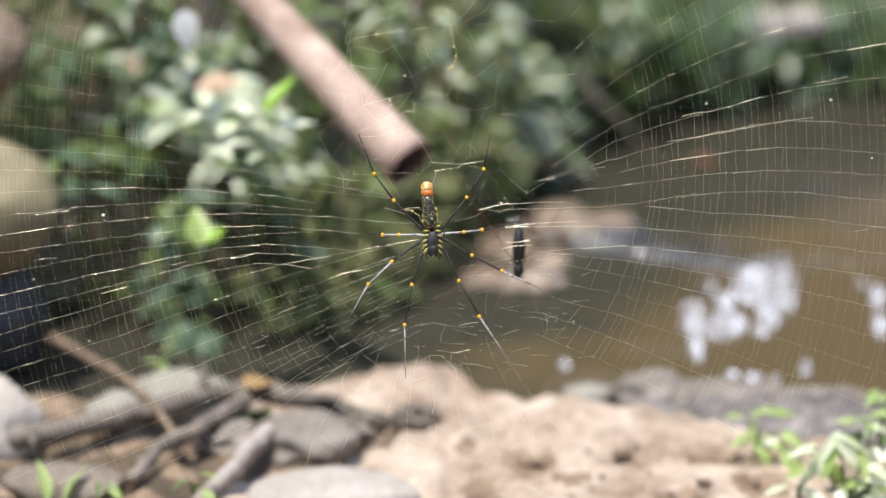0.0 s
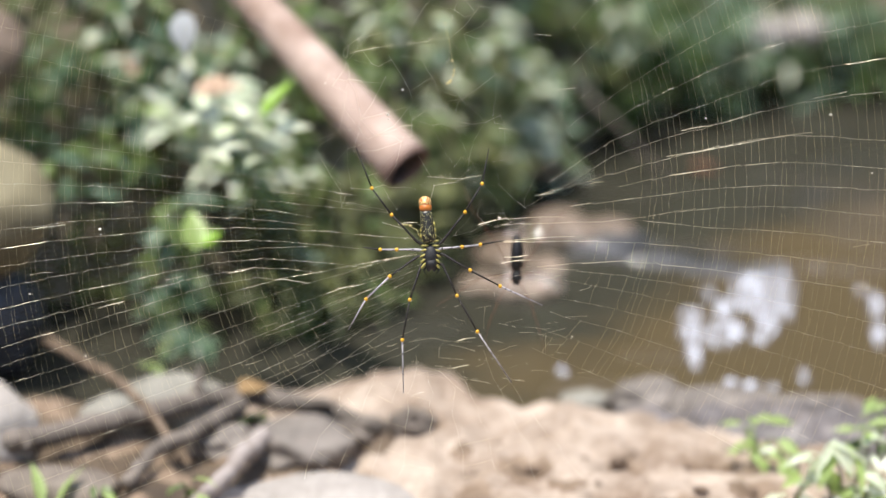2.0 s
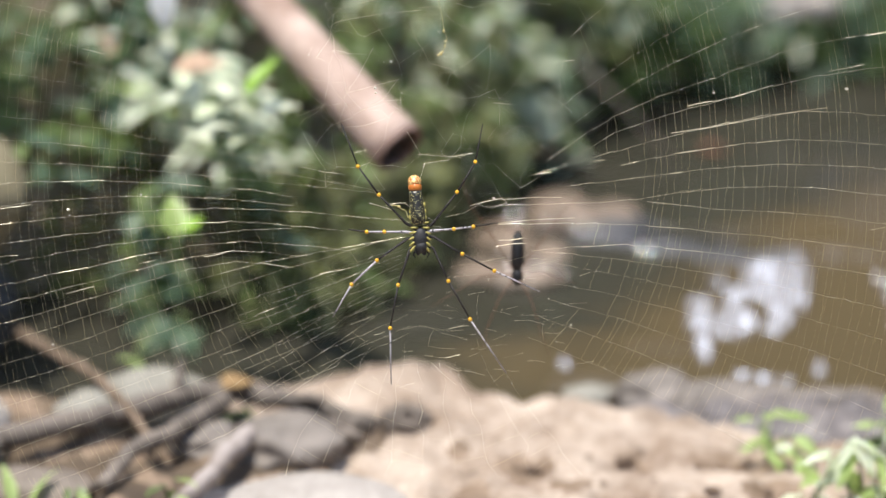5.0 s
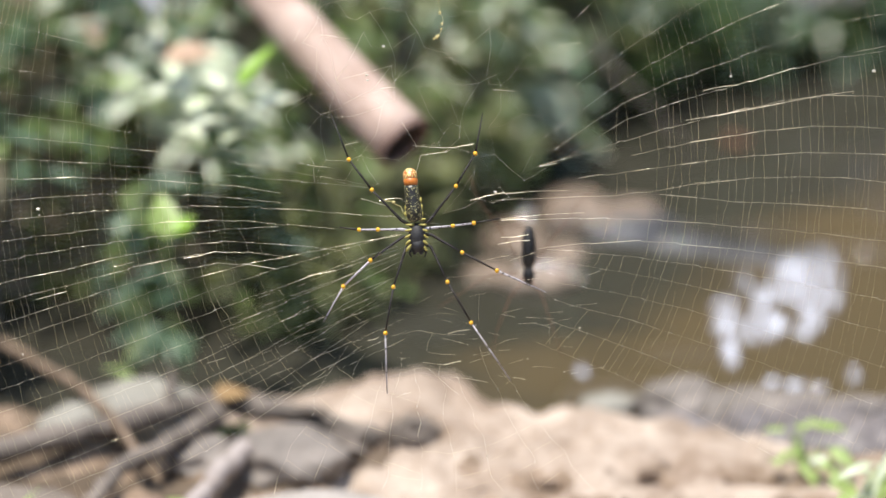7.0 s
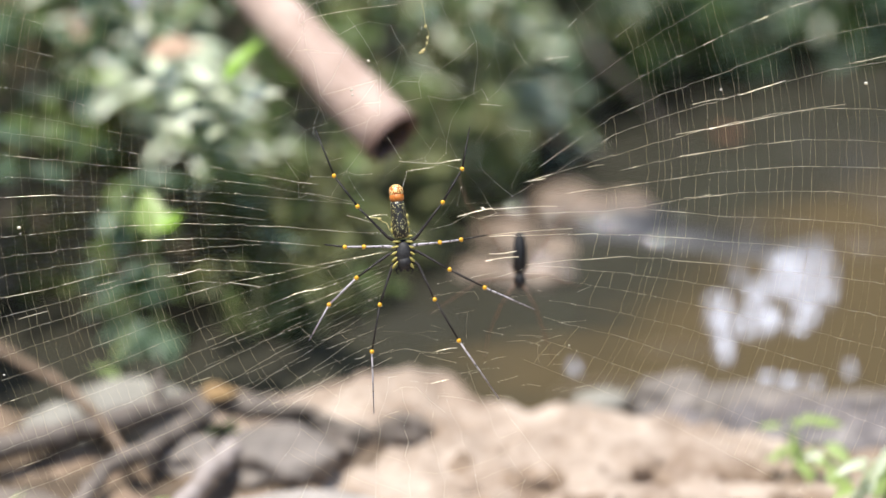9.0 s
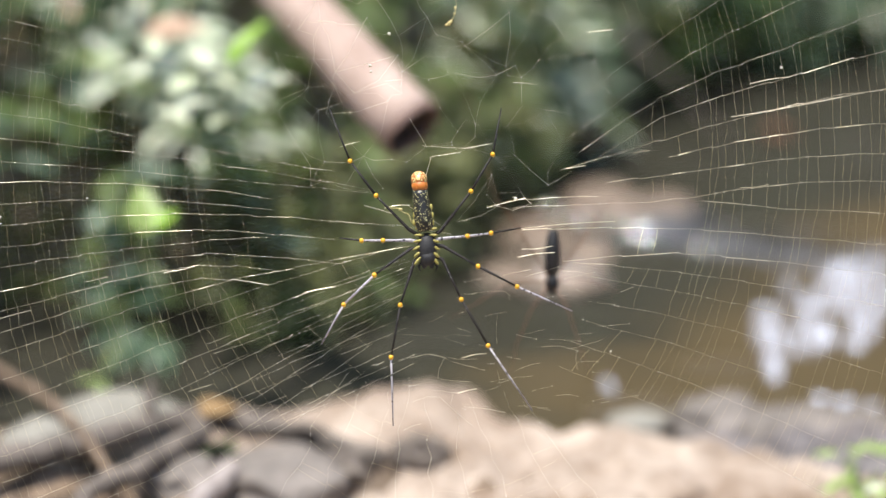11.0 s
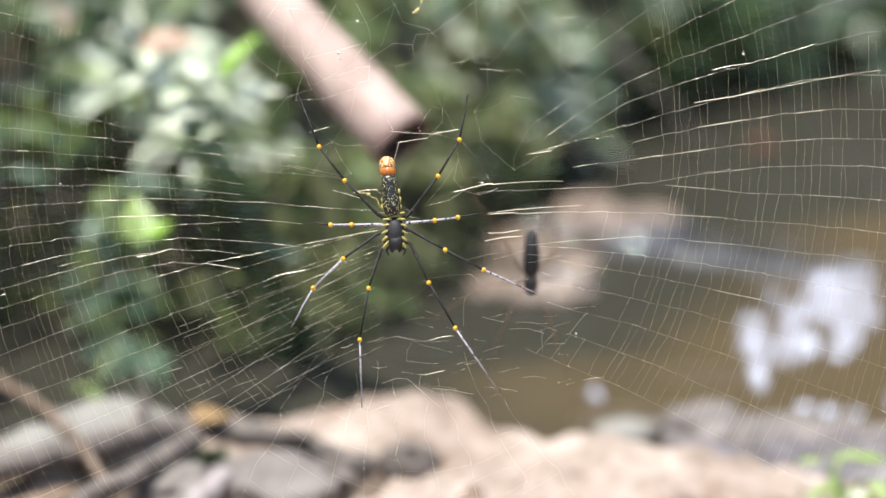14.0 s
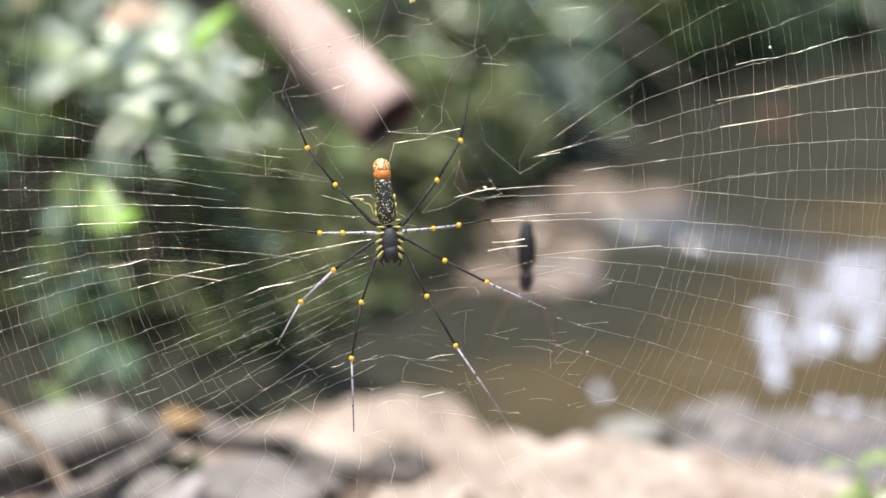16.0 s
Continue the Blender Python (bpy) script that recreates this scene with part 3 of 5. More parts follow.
for k, (x, y, w) in enumerate([(0.125, 3.705, 0.026), (0.168, 3.690, 0.030), (0.212, 3.672, 0.028), (0.255, 3.668, 0.022)]):
    stone("wet_stone", (x, y, -0.029), (w, w * 0.45, 0.007), STONE_SLATE, "low dark slate stone just out of the water", 60.0 + k, 0.2, -0.2)


def branch(name, points, r0, r1, material, label, sides=10, n=28, wobble=0.0012, category="branch"):
    pts = spline(points, n)
    rng = random.Random(len(label))
    pts = [p + Vector((rng.uniform(-1, 1), rng.uniform(-1, 1), rng.uniform(-1, 1))) * wobble for p in pts]
    radii = [(r0 + (r1 - r0) * i / n) * (1 + 0.14 * math.sin(i * 1.9) * rng.random()) for i in range(n + 1)]
    bm = bmesh.new()
    tube(bm, pts, radii, sides)
    return thing(name, bm, material, label, category)


def driftwood():
    e = empty("driftwood", Matrix.Translation((-0.2, 3.27, 0.0)), "weathered dark driftwood branch lying across stones", "branch")
    rng = random.Random(5)
    run = spline([Vector(p) - Vector((-0.2, 3.27, 0.0)) for p in ((-0.42, 3.222, 0.012), (-0.30, 3.244, 0.014), (-0.24, 3.266, 0.017), (-0.156, 3.308, 0.020), (-0.10, 3.310, 0.015), (-0.040, 3.286, 0.006))], 40)
    bm = bmesh.new()
    tube(bm, [p + Vector((0, rng.gauss(0, 0.0007), rng.gauss(0, 0.0007))) for p in run], [(0.0086 - 0.00005 * k) * (1 + 0.16 * math.sin(k * 1.3) * rng.random()) for k in range(41)], 12)
    part("stem", bm, BARK, e)
    for k, tip in ((9, (0.004, -0.030, 0.008)), (22, (0.006, 0.014, 0.022)), (33, (0.018, -0.022, 0.012))):
        bm = bmesh.new()
        tube(bm, spline([run[k], run[k] + Vector(tip) * 0.5 + Vector((0.002, 0, 0.001)), run[k] + Vector(tip)], 6), [0.0050 - 0.0004 * s for s in range(7)], 8)
        part("stub", bm, BARK, e)


driftwood()
branch("stick", [(-0.290, 3.43, 0.012), (-0.262, 3.388, 0.017), (-0.238, 3.345, 0.022), (-0.215, 3.300, 0.024), (-0.193, 3.255, 0.020), (-0.180, 3.225, 0.010)],
       0.0036, 0.0030, TWIG, "tan bare stick leaning over a stone", 8)
branch("stick", [(-0.140, 3.300, 0.020), (-0.165, 3.258, 0.020), (-0.195, 3.222, 0.018), (-0.215, 3.180, 0.012)],
       0.0065, 0.0050, BARK, "dark forked stick on the bank", 8)
branch("stick", [(-0.122, 3.252, 0.017), (-0.138, 3.212, 0.016), (-0.156, 3.176, 0.009), (-0.17, 3.15, 0.005)],
       0.0075, 0.0050, TWIG_PALE, "bleached grey stick on the sand", 8)


branch("root", [(0.085, 3.925, 0.085), (0.110, 3.890, 0.050), (0.150, 3.872, 0.010), (0.194, 3.873, -0.041)], 0.0026, 0.0016, BARK, "brown bare root hanging into the water", 8)
branch("root", [(0.044, 3.780, -0.005), (0.067, 3.820, -0.000), (0.093, 3.852, -0.028), (0.114, 3.869, -0.047)], 0.0050, 0.0030, TWIG, "brown crooked root at the foot of the far bank", 8)


def stump(at, size, seed, label):
    """A gnarled dark knob that stands for a shaded recess: lumps grown together."""
    rng = random.Random(seed)
    bm = bmesh.new()
    blob(bm, (0, 0, 0), size, 0.5, 2.4, seed, 4)
    for k in range(4):
        a = rng.uniform(0, math.tau)
        blob(bm, (math.cos(a) * size[0] * 0.7, math.sin(a) * size[1] * 0.6, rng.uniform(-0.2, 0.5) * size[2]), [s * rng.uniform(0.35, 0.6) for s in size], 0.4, 2.5, seed + k, 3)
    ob = thing("recess_lump", bm, BARK, label, "stump")
    ob.location = at
    return ob


# dark lumps put where the bank has shaded hollows
stump((-0.020, 3.296, 0.006), (0.015, 0.011, 0.010), 3.0, "gnarled dark knob standing for a shaded recess in the sand")
stump((-0.062, 3.285, 0.002), (0.014, 0.012, 0.010), 8.0, "dark gnarled lump filling a shaded gap in the sandy bank")


# ---------------------------------------------------------------- pipe
def pipe():
    mouth, root = Vector((-0.0238, 3.3764, 0.1695)), Vector((-0.1312, 3.4831, 0.2519))
    d = (mouth - root).normalized()
    base = root - d * 0.16
    e = empty("pipe", Matrix.Translation(base) @ d.to_track_quat("Z", "Y").to_matrix().to_4x4(), "dusty pinkish tapered outlet pipe sticking out of the bank", "pipe")
    length = (mouth - base).length
    bm = bmesh.new()
    steps = 24
    rr = [0.0096 + (0.0191 - 0.0096) * i / steps for i in range(steps + 1)]
    rr[-1] *= 0.975
    outer = []
    for i in range(steps + 1):
        z = length * i / steps
        outer.append([bm.verts.new(((rr[i] + 0.0004 * noise.noise(Vector((k, i * 0.6, 0)))) * math.cos(k * math.tau / 40), rr[i] * math.sin(k * math.tau / 40), z)) for k in range(40)])
    lip = [bm.verts.new((0.0176 * math.cos(k * math.tau / 40), 0.0176 * math.sin(k * math.tau / 40), length)) for k in range(40)]
    rows = outer + [lip]
    for r0, r1 in zip(rows, rows[1:]):
        for k in range(40):
            bm.faces.new((r0[k], r0[(k + 1) % 40], r1[(k + 1) % 40], r1[k]))
    part("shell", bm, PIPE_SKIN, e)
    # rim whose darker brown paints the unlit edge of the mouth
    bm = bmesh.new()
    ring = []
    for z, r in ((length - 0.004, 0.0187), (length - 0.004, 0.0194), (length - 0.001, 0.0193), (length + 0.0006, 0.0188), (length + 0.0006, 0.0175), (length - 0.004, 0.0173)):
        ring.append([bm.verts.new((r * math.cos(k * math.tau / 40), r * math.sin(k * math.tau / 40), z)) for k in range(40)])
    for r0, r1 in zip(ring, ring[1:]):
        for k in range(40):
            bm.faces.new((r0[k], r0[(k + 1) % 40], r1[(k + 1) % 40], r1[k]))
    part("rim", bm, PIPE_RIM, e, "brown rim, darkened as the unlit mouth")
    bm = bmesh.new()
    inner = []
    for i in range(9):
        z, r = length - 0.0003 - 0.24 * i / 8, 0.0176 - 0.0095 * i / 8
        inner.append([bm.verts.new((r * math.cos(k * math.tau / 40), r * math.sin(k * math.tau / 40), z)) for k in range(40)])
    for r0, r1 in zip(inner, inner[1:]):
        for k in range(40):
            bm.faces.new((r0[k], r0[(k + 1) % 40], r1[(k + 1) % 40], r1[k]))
    bm.faces.new(inner[-1])
    part("lining", bm, PIPE_DARK, e, "dark hollow bore")


pipe()


# ---------------------------------------------------------------- foliage
def leaf_mesh(name, length, width, material, fold=0.25, droop=0.3, n=6):
    """A pointed leaf along +y from the origin, folded along its midrib."""
    bm = bmesh.new()
    rows = []
    for i in range(n + 1):
        f = i / n
        w = width * 0.5 * math.sin(math.pi * f ** 0.75) ** 0.9 if 0 < i < n else 0.0004
        y, z = length * f, -droop * length * f * f
        rows.append([bm.verts.new((-w, y, z + fold * w)), bm.verts.new((-w * 0.5, y, z + fold * w * 0.35)), bm.verts.new((0, y, z)),
                     bm.verts.new((w * 0.5, y, z + fold * w * 0.35)), bm.verts.new((w, y, z + fold * w))])
    for a, b in zip(rows, rows[1:]):
        for k in range(4):
            bm.faces.new((a[k], a[k + 1], b[k + 1], b[k]))
    return mesh_of(name, bm, material)


LEAVES = {}
for key, mat in (("green", LEAF), ("deep", LEAF_SHADED), ("olive", LEAF_OLIVE), ("blue", LEAF_BLUE), ("bright", LEAF_BRIGHT), ("pale", LEAF_PALE)):
    LEAVES[key] = [leaf_mesh("leaf_" + key, 0.036, 0.015, mat, 0.3, 0.3), leaf_mesh("leaf_" + key, 0.026, 0.014, mat, 0.2, 0.45),
                   leaf_mesh("leaf_" + key, 0.044, 0.012, mat, 0.4, 0.25)]


def shrub(root, reach, count, keys, label, seed, size=1.0, rise=0.02, out=0.035, group="shrubs on the far bank", name="shrub", hang=0):
    """Stems from a root, with leaves as parts set round a crown that leans out from the bank. keys: kinds of leaf."""
    rng = random.Random(seed)
    e = empty(name, Matrix.Translation(root), label, "shrub" if name == "shrub" else "plant", group)
    crown = Vector((0, -out, rise))
    tips = []
    for i in range(count):
        while True:
            p = Vector((rng.uniform(-1, 1), rng.uniform(-1, 1), rng.uniform(-1, 1)))
            if p.length < 1:
                break
        tips.append(crown + Vector((p.x * reach, p.y * reach * 0.7, p.z * reach * 0.85)))
    for i in range(0, count, 6):
        pts = spline([(0, 0.01, -0.015), tips[i] * 0.5 + Vector((0, 0, 0.008)), tips[i]], 8)
        bm = bmesh.new()
        tube(bm, pts, [0.0018 - 0.00014 * k for k in range(9)], 5)
        part("stem", bm, STALK, e)
    for i in range(hang):
        # bare shoots that droop along the bank
        a = crown + Vector((rng.uniform(-1, 1) * reach, rng.uniform(-0.6, 0.2) * reach, rng.uniform(-0.2, 0.7) * reach))
        drop = rng.uniform(0.04, 0.09)
        bm = bmesh.new()
        tube(bm, spline([a, a + Vector((rng.gauss(0, 0.006), -0.006, -drop * 0.45)), a + Vector((rng.gauss(0, 0.012), -0.004, -drop))], 8), [0.0016 - 0.0001 * k for k in range(9)], 5)
        part("shoot", bm, SHOOT, e)
    for i, p in enumerate(tips):
        ob = new("leaf", rng.choice(LEAVES[rng.choice(keys)]))
        ob.parent = e
        d = p - crown
        up = Vector((rng.gauss(0, 0.35), rng.gauss(-0.42, 0.35), 0.85)).normalized()
        way = Vector((d.x / reach + rng.gauss(0, 0.6), rng.gauss(-0.3, 0.4), rng.gauss(-0.15, 0.25)))
        side = way.cross(up).normalized()
        way = up.cross(side)
        s = size * rng.uniform(0.45, 1.1)
        ob.matrix_basis = Matrix.LocRotScale(p, Matrix((side, way, up)).transposed(), (s, s, s))
    return e


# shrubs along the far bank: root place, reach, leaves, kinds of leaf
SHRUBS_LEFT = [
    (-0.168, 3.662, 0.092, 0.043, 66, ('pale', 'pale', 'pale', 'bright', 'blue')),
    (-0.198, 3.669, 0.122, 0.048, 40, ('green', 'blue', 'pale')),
    (-0.263, 3.663, 0.134, 0.052, 24, ('green', 'blue')),
    (-0.314, 3.657, 0.136, 0.039, 16, ('blue', 'green')),
    (-0.233, 3.649, 0.079, 0.044, 22, ('green', 'blue')),
    (-0.194, 3.636, 0.018, 0.026, 18, ('blue', 'green')),
    (-0.203, 3.618, -0.026, 0.026, 15, ('blue', 'green')),
    (-0.190, 3.606, -0.059, 0.020, 14, ('green', 'blue')),
    (-0.280, 3.637, 0.065, 0.035, 11, ('blue', 'green')),
    (-0.233, 3.688, 0.176, 0.039, 28, ('green', 'blue')),
    (-0.327, 3.643, 0.100, 0.031, 11, ('green',)),
]
SHRUBS_MIDDLE_HIGH = [
    (-0.124, 3.696, 0.164, 0.039, 26, ('green', 'blue')),
    (-0.037, 3.756, 0.128, 0.040, 32, ('blue', 'pale')),
    (-0.072, 3.700, 0.125, 0.035, 22, ('green',)),
    (-0.098, 3.678, 0.119, 0.031, 18, ('green',)),
    (0.016, 3.812, 0.103, 0.045, 34, ('green', 'pale', 'blue')),
    (0.053, 3.845, 0.067, 0.037, 32, ('pale', 'blue', 'green')),
    (0.003, 3.792, 0.063, 0.036, 24, ('blue', 'pale', 'green')),
    (-0.037, 3.733, 0.061, 0.031, 18, ('green', 'blue')),
    (-0.133, 3.656, 0.057, 0.035, 24, ('green', 'pale')),
    (-0.076, 3.663, 0.031, 0.035, 20, ('olive', 'green')),
    (0.021, 3.788, 0.028, 0.027, 16, ('blue', 'green')),
]
SHRUBS_MIDDLE_LOW = [
    (-0.118, 3.628, -0.030, 0.030, 18, ('olive', 'green')),
    (-0.094, 3.618, -0.048, 0.028, 16, ('olive', 'olive', 'green')),
    (-0.037, 3.720, 0.018, 0.022, 10, ('olive', 'olive', 'blue')),
    (0.067, 3.860, 0.018, 0.028, 25, ('pale', 'blue', 'green')),
    (-0.116, 3.643, 0.015, 0.039, 24, ('olive', 'olive', 'blue')),
    (-0.006, 3.766, 0.015, 0.027, 14, ('olive', 'olive', 'blue')),
    (0.034, 3.792, 0.010, 0.027, 18, ('green', 'blue')),
    (0.003, 3.770, -0.001, 0.027, 15, ('olive', 'green')),
    (0.053, 3.835, -0.007, 0.021, 12, ('pale', 'blue', 'green')),
    (0.032, 3.787, -0.008, 0.023, 14, ('pale', 'blue')),
    (-0.055, 3.679, -0.013, 0.027, 12, ('olive', 'olive', 'blue')),
    (-0.085, 3.637, -0.020, 0.031, 15, ('olive', 'olive', 'blue')),
    (-0.024, 3.722, -0.035, 0.027, 12, ('olive', 'olive', 'blue')),
    (-0.064, 3.651, -0.045, 0.026, 10, ('olive', 'green')),
]
SHRUBS_RIGHT = [
    (0.077, 3.888, -0.025, 0.023, 24, ('pale', 'blue', 'green')),
    (0.125, 3.980, 0.054, 0.052, 39, ('blue', 'pale', 'green')),
    (0.165, 4.025, 0.015, 0.043, 28, ('green',)),
    (0.224, 4.063, 0.019, 0.053, 39, ('blue', 'green')),
    (0.284, 4.105, -0.001, 0.042, 33, ('blue', 'pale', 'green')),
    (0.339, 4.110, 0.008, 0.049, 33, ('green', 'blue')),
    (0.377, 4.104, -0.014, 0.039, 22, ('green',)),
    (0.081, 3.932, 0.090, 0.042, 28, ('green', 'blue')),
    (0.106, 3.930, 0.027, 0.023, 12, ('green', 'blue')),
    (0.309, 4.105, -0.011, 0.029, 18, ('green', 'blue')),
    (0.189, 4.038, 0.033, 0.034, 22, ('green', 'blue')),
    (0.260, 4.097, 0.022, 0.034, 20, ('blue', 'green')),
    (0.150, 4.030, 0.056, 0.033, 20, ('green',)),
    (0.363, 4.114, 0.016, 0.029, 16, ('green', 'blue')),
    (0.320, 4.085, -0.030, 0.026, 14, ('green', 'blue')),
    (0.232, 4.040, -0.028, 0.024, 12, ('deep', 'blue')),
    (0.150, 3.985, -0.018, 0.022, 12, ('olive', 'green')),
]
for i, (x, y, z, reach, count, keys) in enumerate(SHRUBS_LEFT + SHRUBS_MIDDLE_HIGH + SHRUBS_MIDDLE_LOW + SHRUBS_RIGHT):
    # darker leaf copies paint the shade at the right and upper left
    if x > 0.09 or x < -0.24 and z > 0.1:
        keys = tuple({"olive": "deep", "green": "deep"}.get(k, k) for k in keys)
    # pale leaves mixed in stand for bright glints on the foliage
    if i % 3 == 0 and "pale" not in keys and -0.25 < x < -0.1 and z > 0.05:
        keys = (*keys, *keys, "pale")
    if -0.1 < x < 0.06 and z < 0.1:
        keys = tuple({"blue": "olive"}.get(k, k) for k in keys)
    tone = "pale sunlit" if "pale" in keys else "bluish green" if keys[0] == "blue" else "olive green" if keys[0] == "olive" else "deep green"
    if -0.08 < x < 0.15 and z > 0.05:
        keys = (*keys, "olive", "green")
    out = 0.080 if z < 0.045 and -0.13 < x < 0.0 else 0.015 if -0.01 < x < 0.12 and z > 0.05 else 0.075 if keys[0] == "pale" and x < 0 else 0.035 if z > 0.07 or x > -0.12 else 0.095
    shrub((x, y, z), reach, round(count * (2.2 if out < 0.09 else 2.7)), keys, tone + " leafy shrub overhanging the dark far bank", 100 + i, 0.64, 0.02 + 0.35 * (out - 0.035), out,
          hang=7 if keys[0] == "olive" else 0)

# low plants on the near bank
for i, (x, y, reach, count, keys, size, label) in enumerate((
        (0.222, 3.262, 0.024, 15, ("bright",), 0.58, "small fresh green sprig growing from the mud"),
        (0.240, 3.235, 0.014, 5, ("bright", "pale"), 0.6, "small fresh green sprig growing from the mud"),
        (0.280, 3.174, 0.038, 46, ("pale", "pale", "bright"), 0.80, "pale green leafy plant on the sandy bank"),
        (0.245, 3.178, 0.016, 7, ("pale", "bright"), 0.6, "pale green leafy plant on the sandy bank"),
        (0.308, 3.262, 0.026, 18, ("green", "bright"), 0.55, "green leafy plant on the bank"),
        (-0.168, 3.166, 0.016, 6, ("bright", "green"), 0.5, "fresh green seedling beside driftwood"),
        (-0.232, 3.162, 0.014, 5, ("green", "bright"), 0.55, "pale green seedling beside a stone"),
        (-0.200, 3.405, 0.012, 5, ("bright", "blue"), 0.55, "small green sprig above dark water"),
        (-0.128, 3.318, 0.008, 4, ("bright", "green"), 0.5, "tiny green seedling on driftwood"))):
    shrub((x, y, ground_height(x, y) if y < 3.4 else 0.0), reach, count, keys, label, 300 + i, size, reach * 0.9, 0.004, "low plants on the near bank", "seedling")


def single_leaf(name, at, turn, size, material, label):
    ob = new(name, leaf_mesh(name, size[0], size[1], material, 0.3, 0.35, 8))
    ob.location, ob.rotation_euler = at, turn
    return tagged(ob, label, "leaf")


single_leaf("fallen_leaf", (-0.142, 3.300, 0.0285), (0.2, 0.2, -0.9), (0.026, 0.018), LEAF_ORANGE, "yellow-orange fallen leaf lying on driftwood")
single_leaf("dead_leaf", (-0.182, 3.492, 0.180), (0.5, 0.3, -1.35), (0.036, 0.022), LEAF_DEAD, "dead pinkish brown leaf caught in the shrub")
single_leaf("dead_leaf", (-0.157, 3.483, 0.186), (0.6, -0.4, 0.5), (0.024, 0.014), LEAF_DEAD, "dead rusty brown leaf caught in the shrub")
single_leaf("dead_leaf", (-0.235, 3.640, 0.160), (-0.3, -0.4, 3.3), (0.026, 0.014), LEAF_DEAD, "dead rusty brown leaf caught in the shrub")
single_leaf("dead_leaf", (0.205, 3.885, -0.024), (0.1, 0.1, -1.4), (0.026, 0.014), LEAF_RUST, "dead rusty leaf floating near the far bank")
single_leaf("dead_leaf", (0.079, 3.839, -0.013), (0.4, 0.2, -1.2), (0.026, 0.016), LEAF_RUST, "dead rusty leaf at the foot of the far bank")
single_leaf("fresh_leaf", (-0.128, 3.393, 0.202), (0.9, 0.1, -0.75), (0.034, 0.012), LEAF_VIVID, "long fresh green leaf standing out from the shrub")
single_leaf("fresh_leaf", (-0.168, 3.340, 0.124), (0.75, 0.15, -0.9), (0.016, 0.014), LEAF_VIVID, "vivid fresh green leaf above dark water")
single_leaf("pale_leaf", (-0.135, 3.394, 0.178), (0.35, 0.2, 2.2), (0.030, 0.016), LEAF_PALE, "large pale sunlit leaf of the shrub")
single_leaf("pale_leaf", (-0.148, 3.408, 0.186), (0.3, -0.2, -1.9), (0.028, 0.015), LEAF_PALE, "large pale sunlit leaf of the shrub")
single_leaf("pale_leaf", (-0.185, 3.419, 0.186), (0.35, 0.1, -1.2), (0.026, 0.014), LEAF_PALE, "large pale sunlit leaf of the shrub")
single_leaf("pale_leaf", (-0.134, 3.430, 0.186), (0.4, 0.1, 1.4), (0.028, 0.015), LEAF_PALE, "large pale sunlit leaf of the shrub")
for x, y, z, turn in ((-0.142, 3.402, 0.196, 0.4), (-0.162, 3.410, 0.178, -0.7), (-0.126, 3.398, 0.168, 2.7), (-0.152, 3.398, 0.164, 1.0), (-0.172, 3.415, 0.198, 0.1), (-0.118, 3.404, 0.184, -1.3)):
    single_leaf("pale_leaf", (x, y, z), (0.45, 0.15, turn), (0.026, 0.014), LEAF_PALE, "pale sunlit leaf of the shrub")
single_leaf("broad_leaf", (-0.174, 3.346, 0.118), (1.1, 0.1, 0.25), (0.030, 0.020), LEAF_BRIGHT, "broad pale green leaf above dark water")
single_leaf("fresh_leaf", (-0.160, 3.432, 0.304), (0.5, 0.1, -0.6), (0.030, 0.020), LEAF_VIVID, "fresh green leaf hanging over the pipe")
single_leaf("silvery_leaf", (-0.187, 3.477, 0.251), (-1.0, 0.1, 3.0), (0.030, 0.020), LEAF_WHITE, "pale silvery leaf hanging from the shrub")
for dx, turn in ((0.0, 0.25), (0.012, -0.5)):
    single_leaf("grass_blade", (-0.272 + dx, 3.160, 0.004), (1.0, turn, turn * 2), (0.032, 0.010), LEAF_BRIGHT, "fresh green grass blade on the bank")


def undergrowth():
    rng = random.Random(7)
    verts, faces = [], []
    for i in range(9000):
        x, y = rng.uniform(-2.2, 2.2), 4.0 + abs(rng.gauss(0, 0.9))
        if y < lerp_table(x, FAR_EDGE) + 0.08 or y - 4.0 < 0.25 and rng.random() < 0.3:
            continue
        z = ground_height(x, y) + rng.uniform(0.0, 0.15 + 0.55 * min(y - 4.0, 1.5)) * rng.random() ** 0.5
        s = rng.uniform(0.018, 0.04) * (1 + 0.8 * (y - 4.0))
        m = Matrix.Translation((x, y, z)) @ Euler((rng.uniform(-1, 0.6), rng.uniform(-0.8, 0.8), rng.uniform(0, math.tau))).to_matrix().to_4x4()
        b = len(verts)
        for p in ((0, 0, 0), (-0.32, 0.45, 0.08), (0, 0.5, 0), (0.32, 0.45, 0.08), (0, 1, -0.2)):
            verts.append(m @ (Vector(p) * s))
        faces += [(b, b + 2, b + 1), (b, b + 3, b + 2), (b + 1, b + 2, b + 4), (b + 2, b + 3, b + 4)]
    me = bpy.data.meshes.new("undergrowth")
    me.from_pydata(verts, [], faces)
    me.materials.append(HEDGE)
    tagged(new("undergrowth", me), "dense dark green undergrowth on the bank", "undergrowth", kind="stuff")


undergrowth()


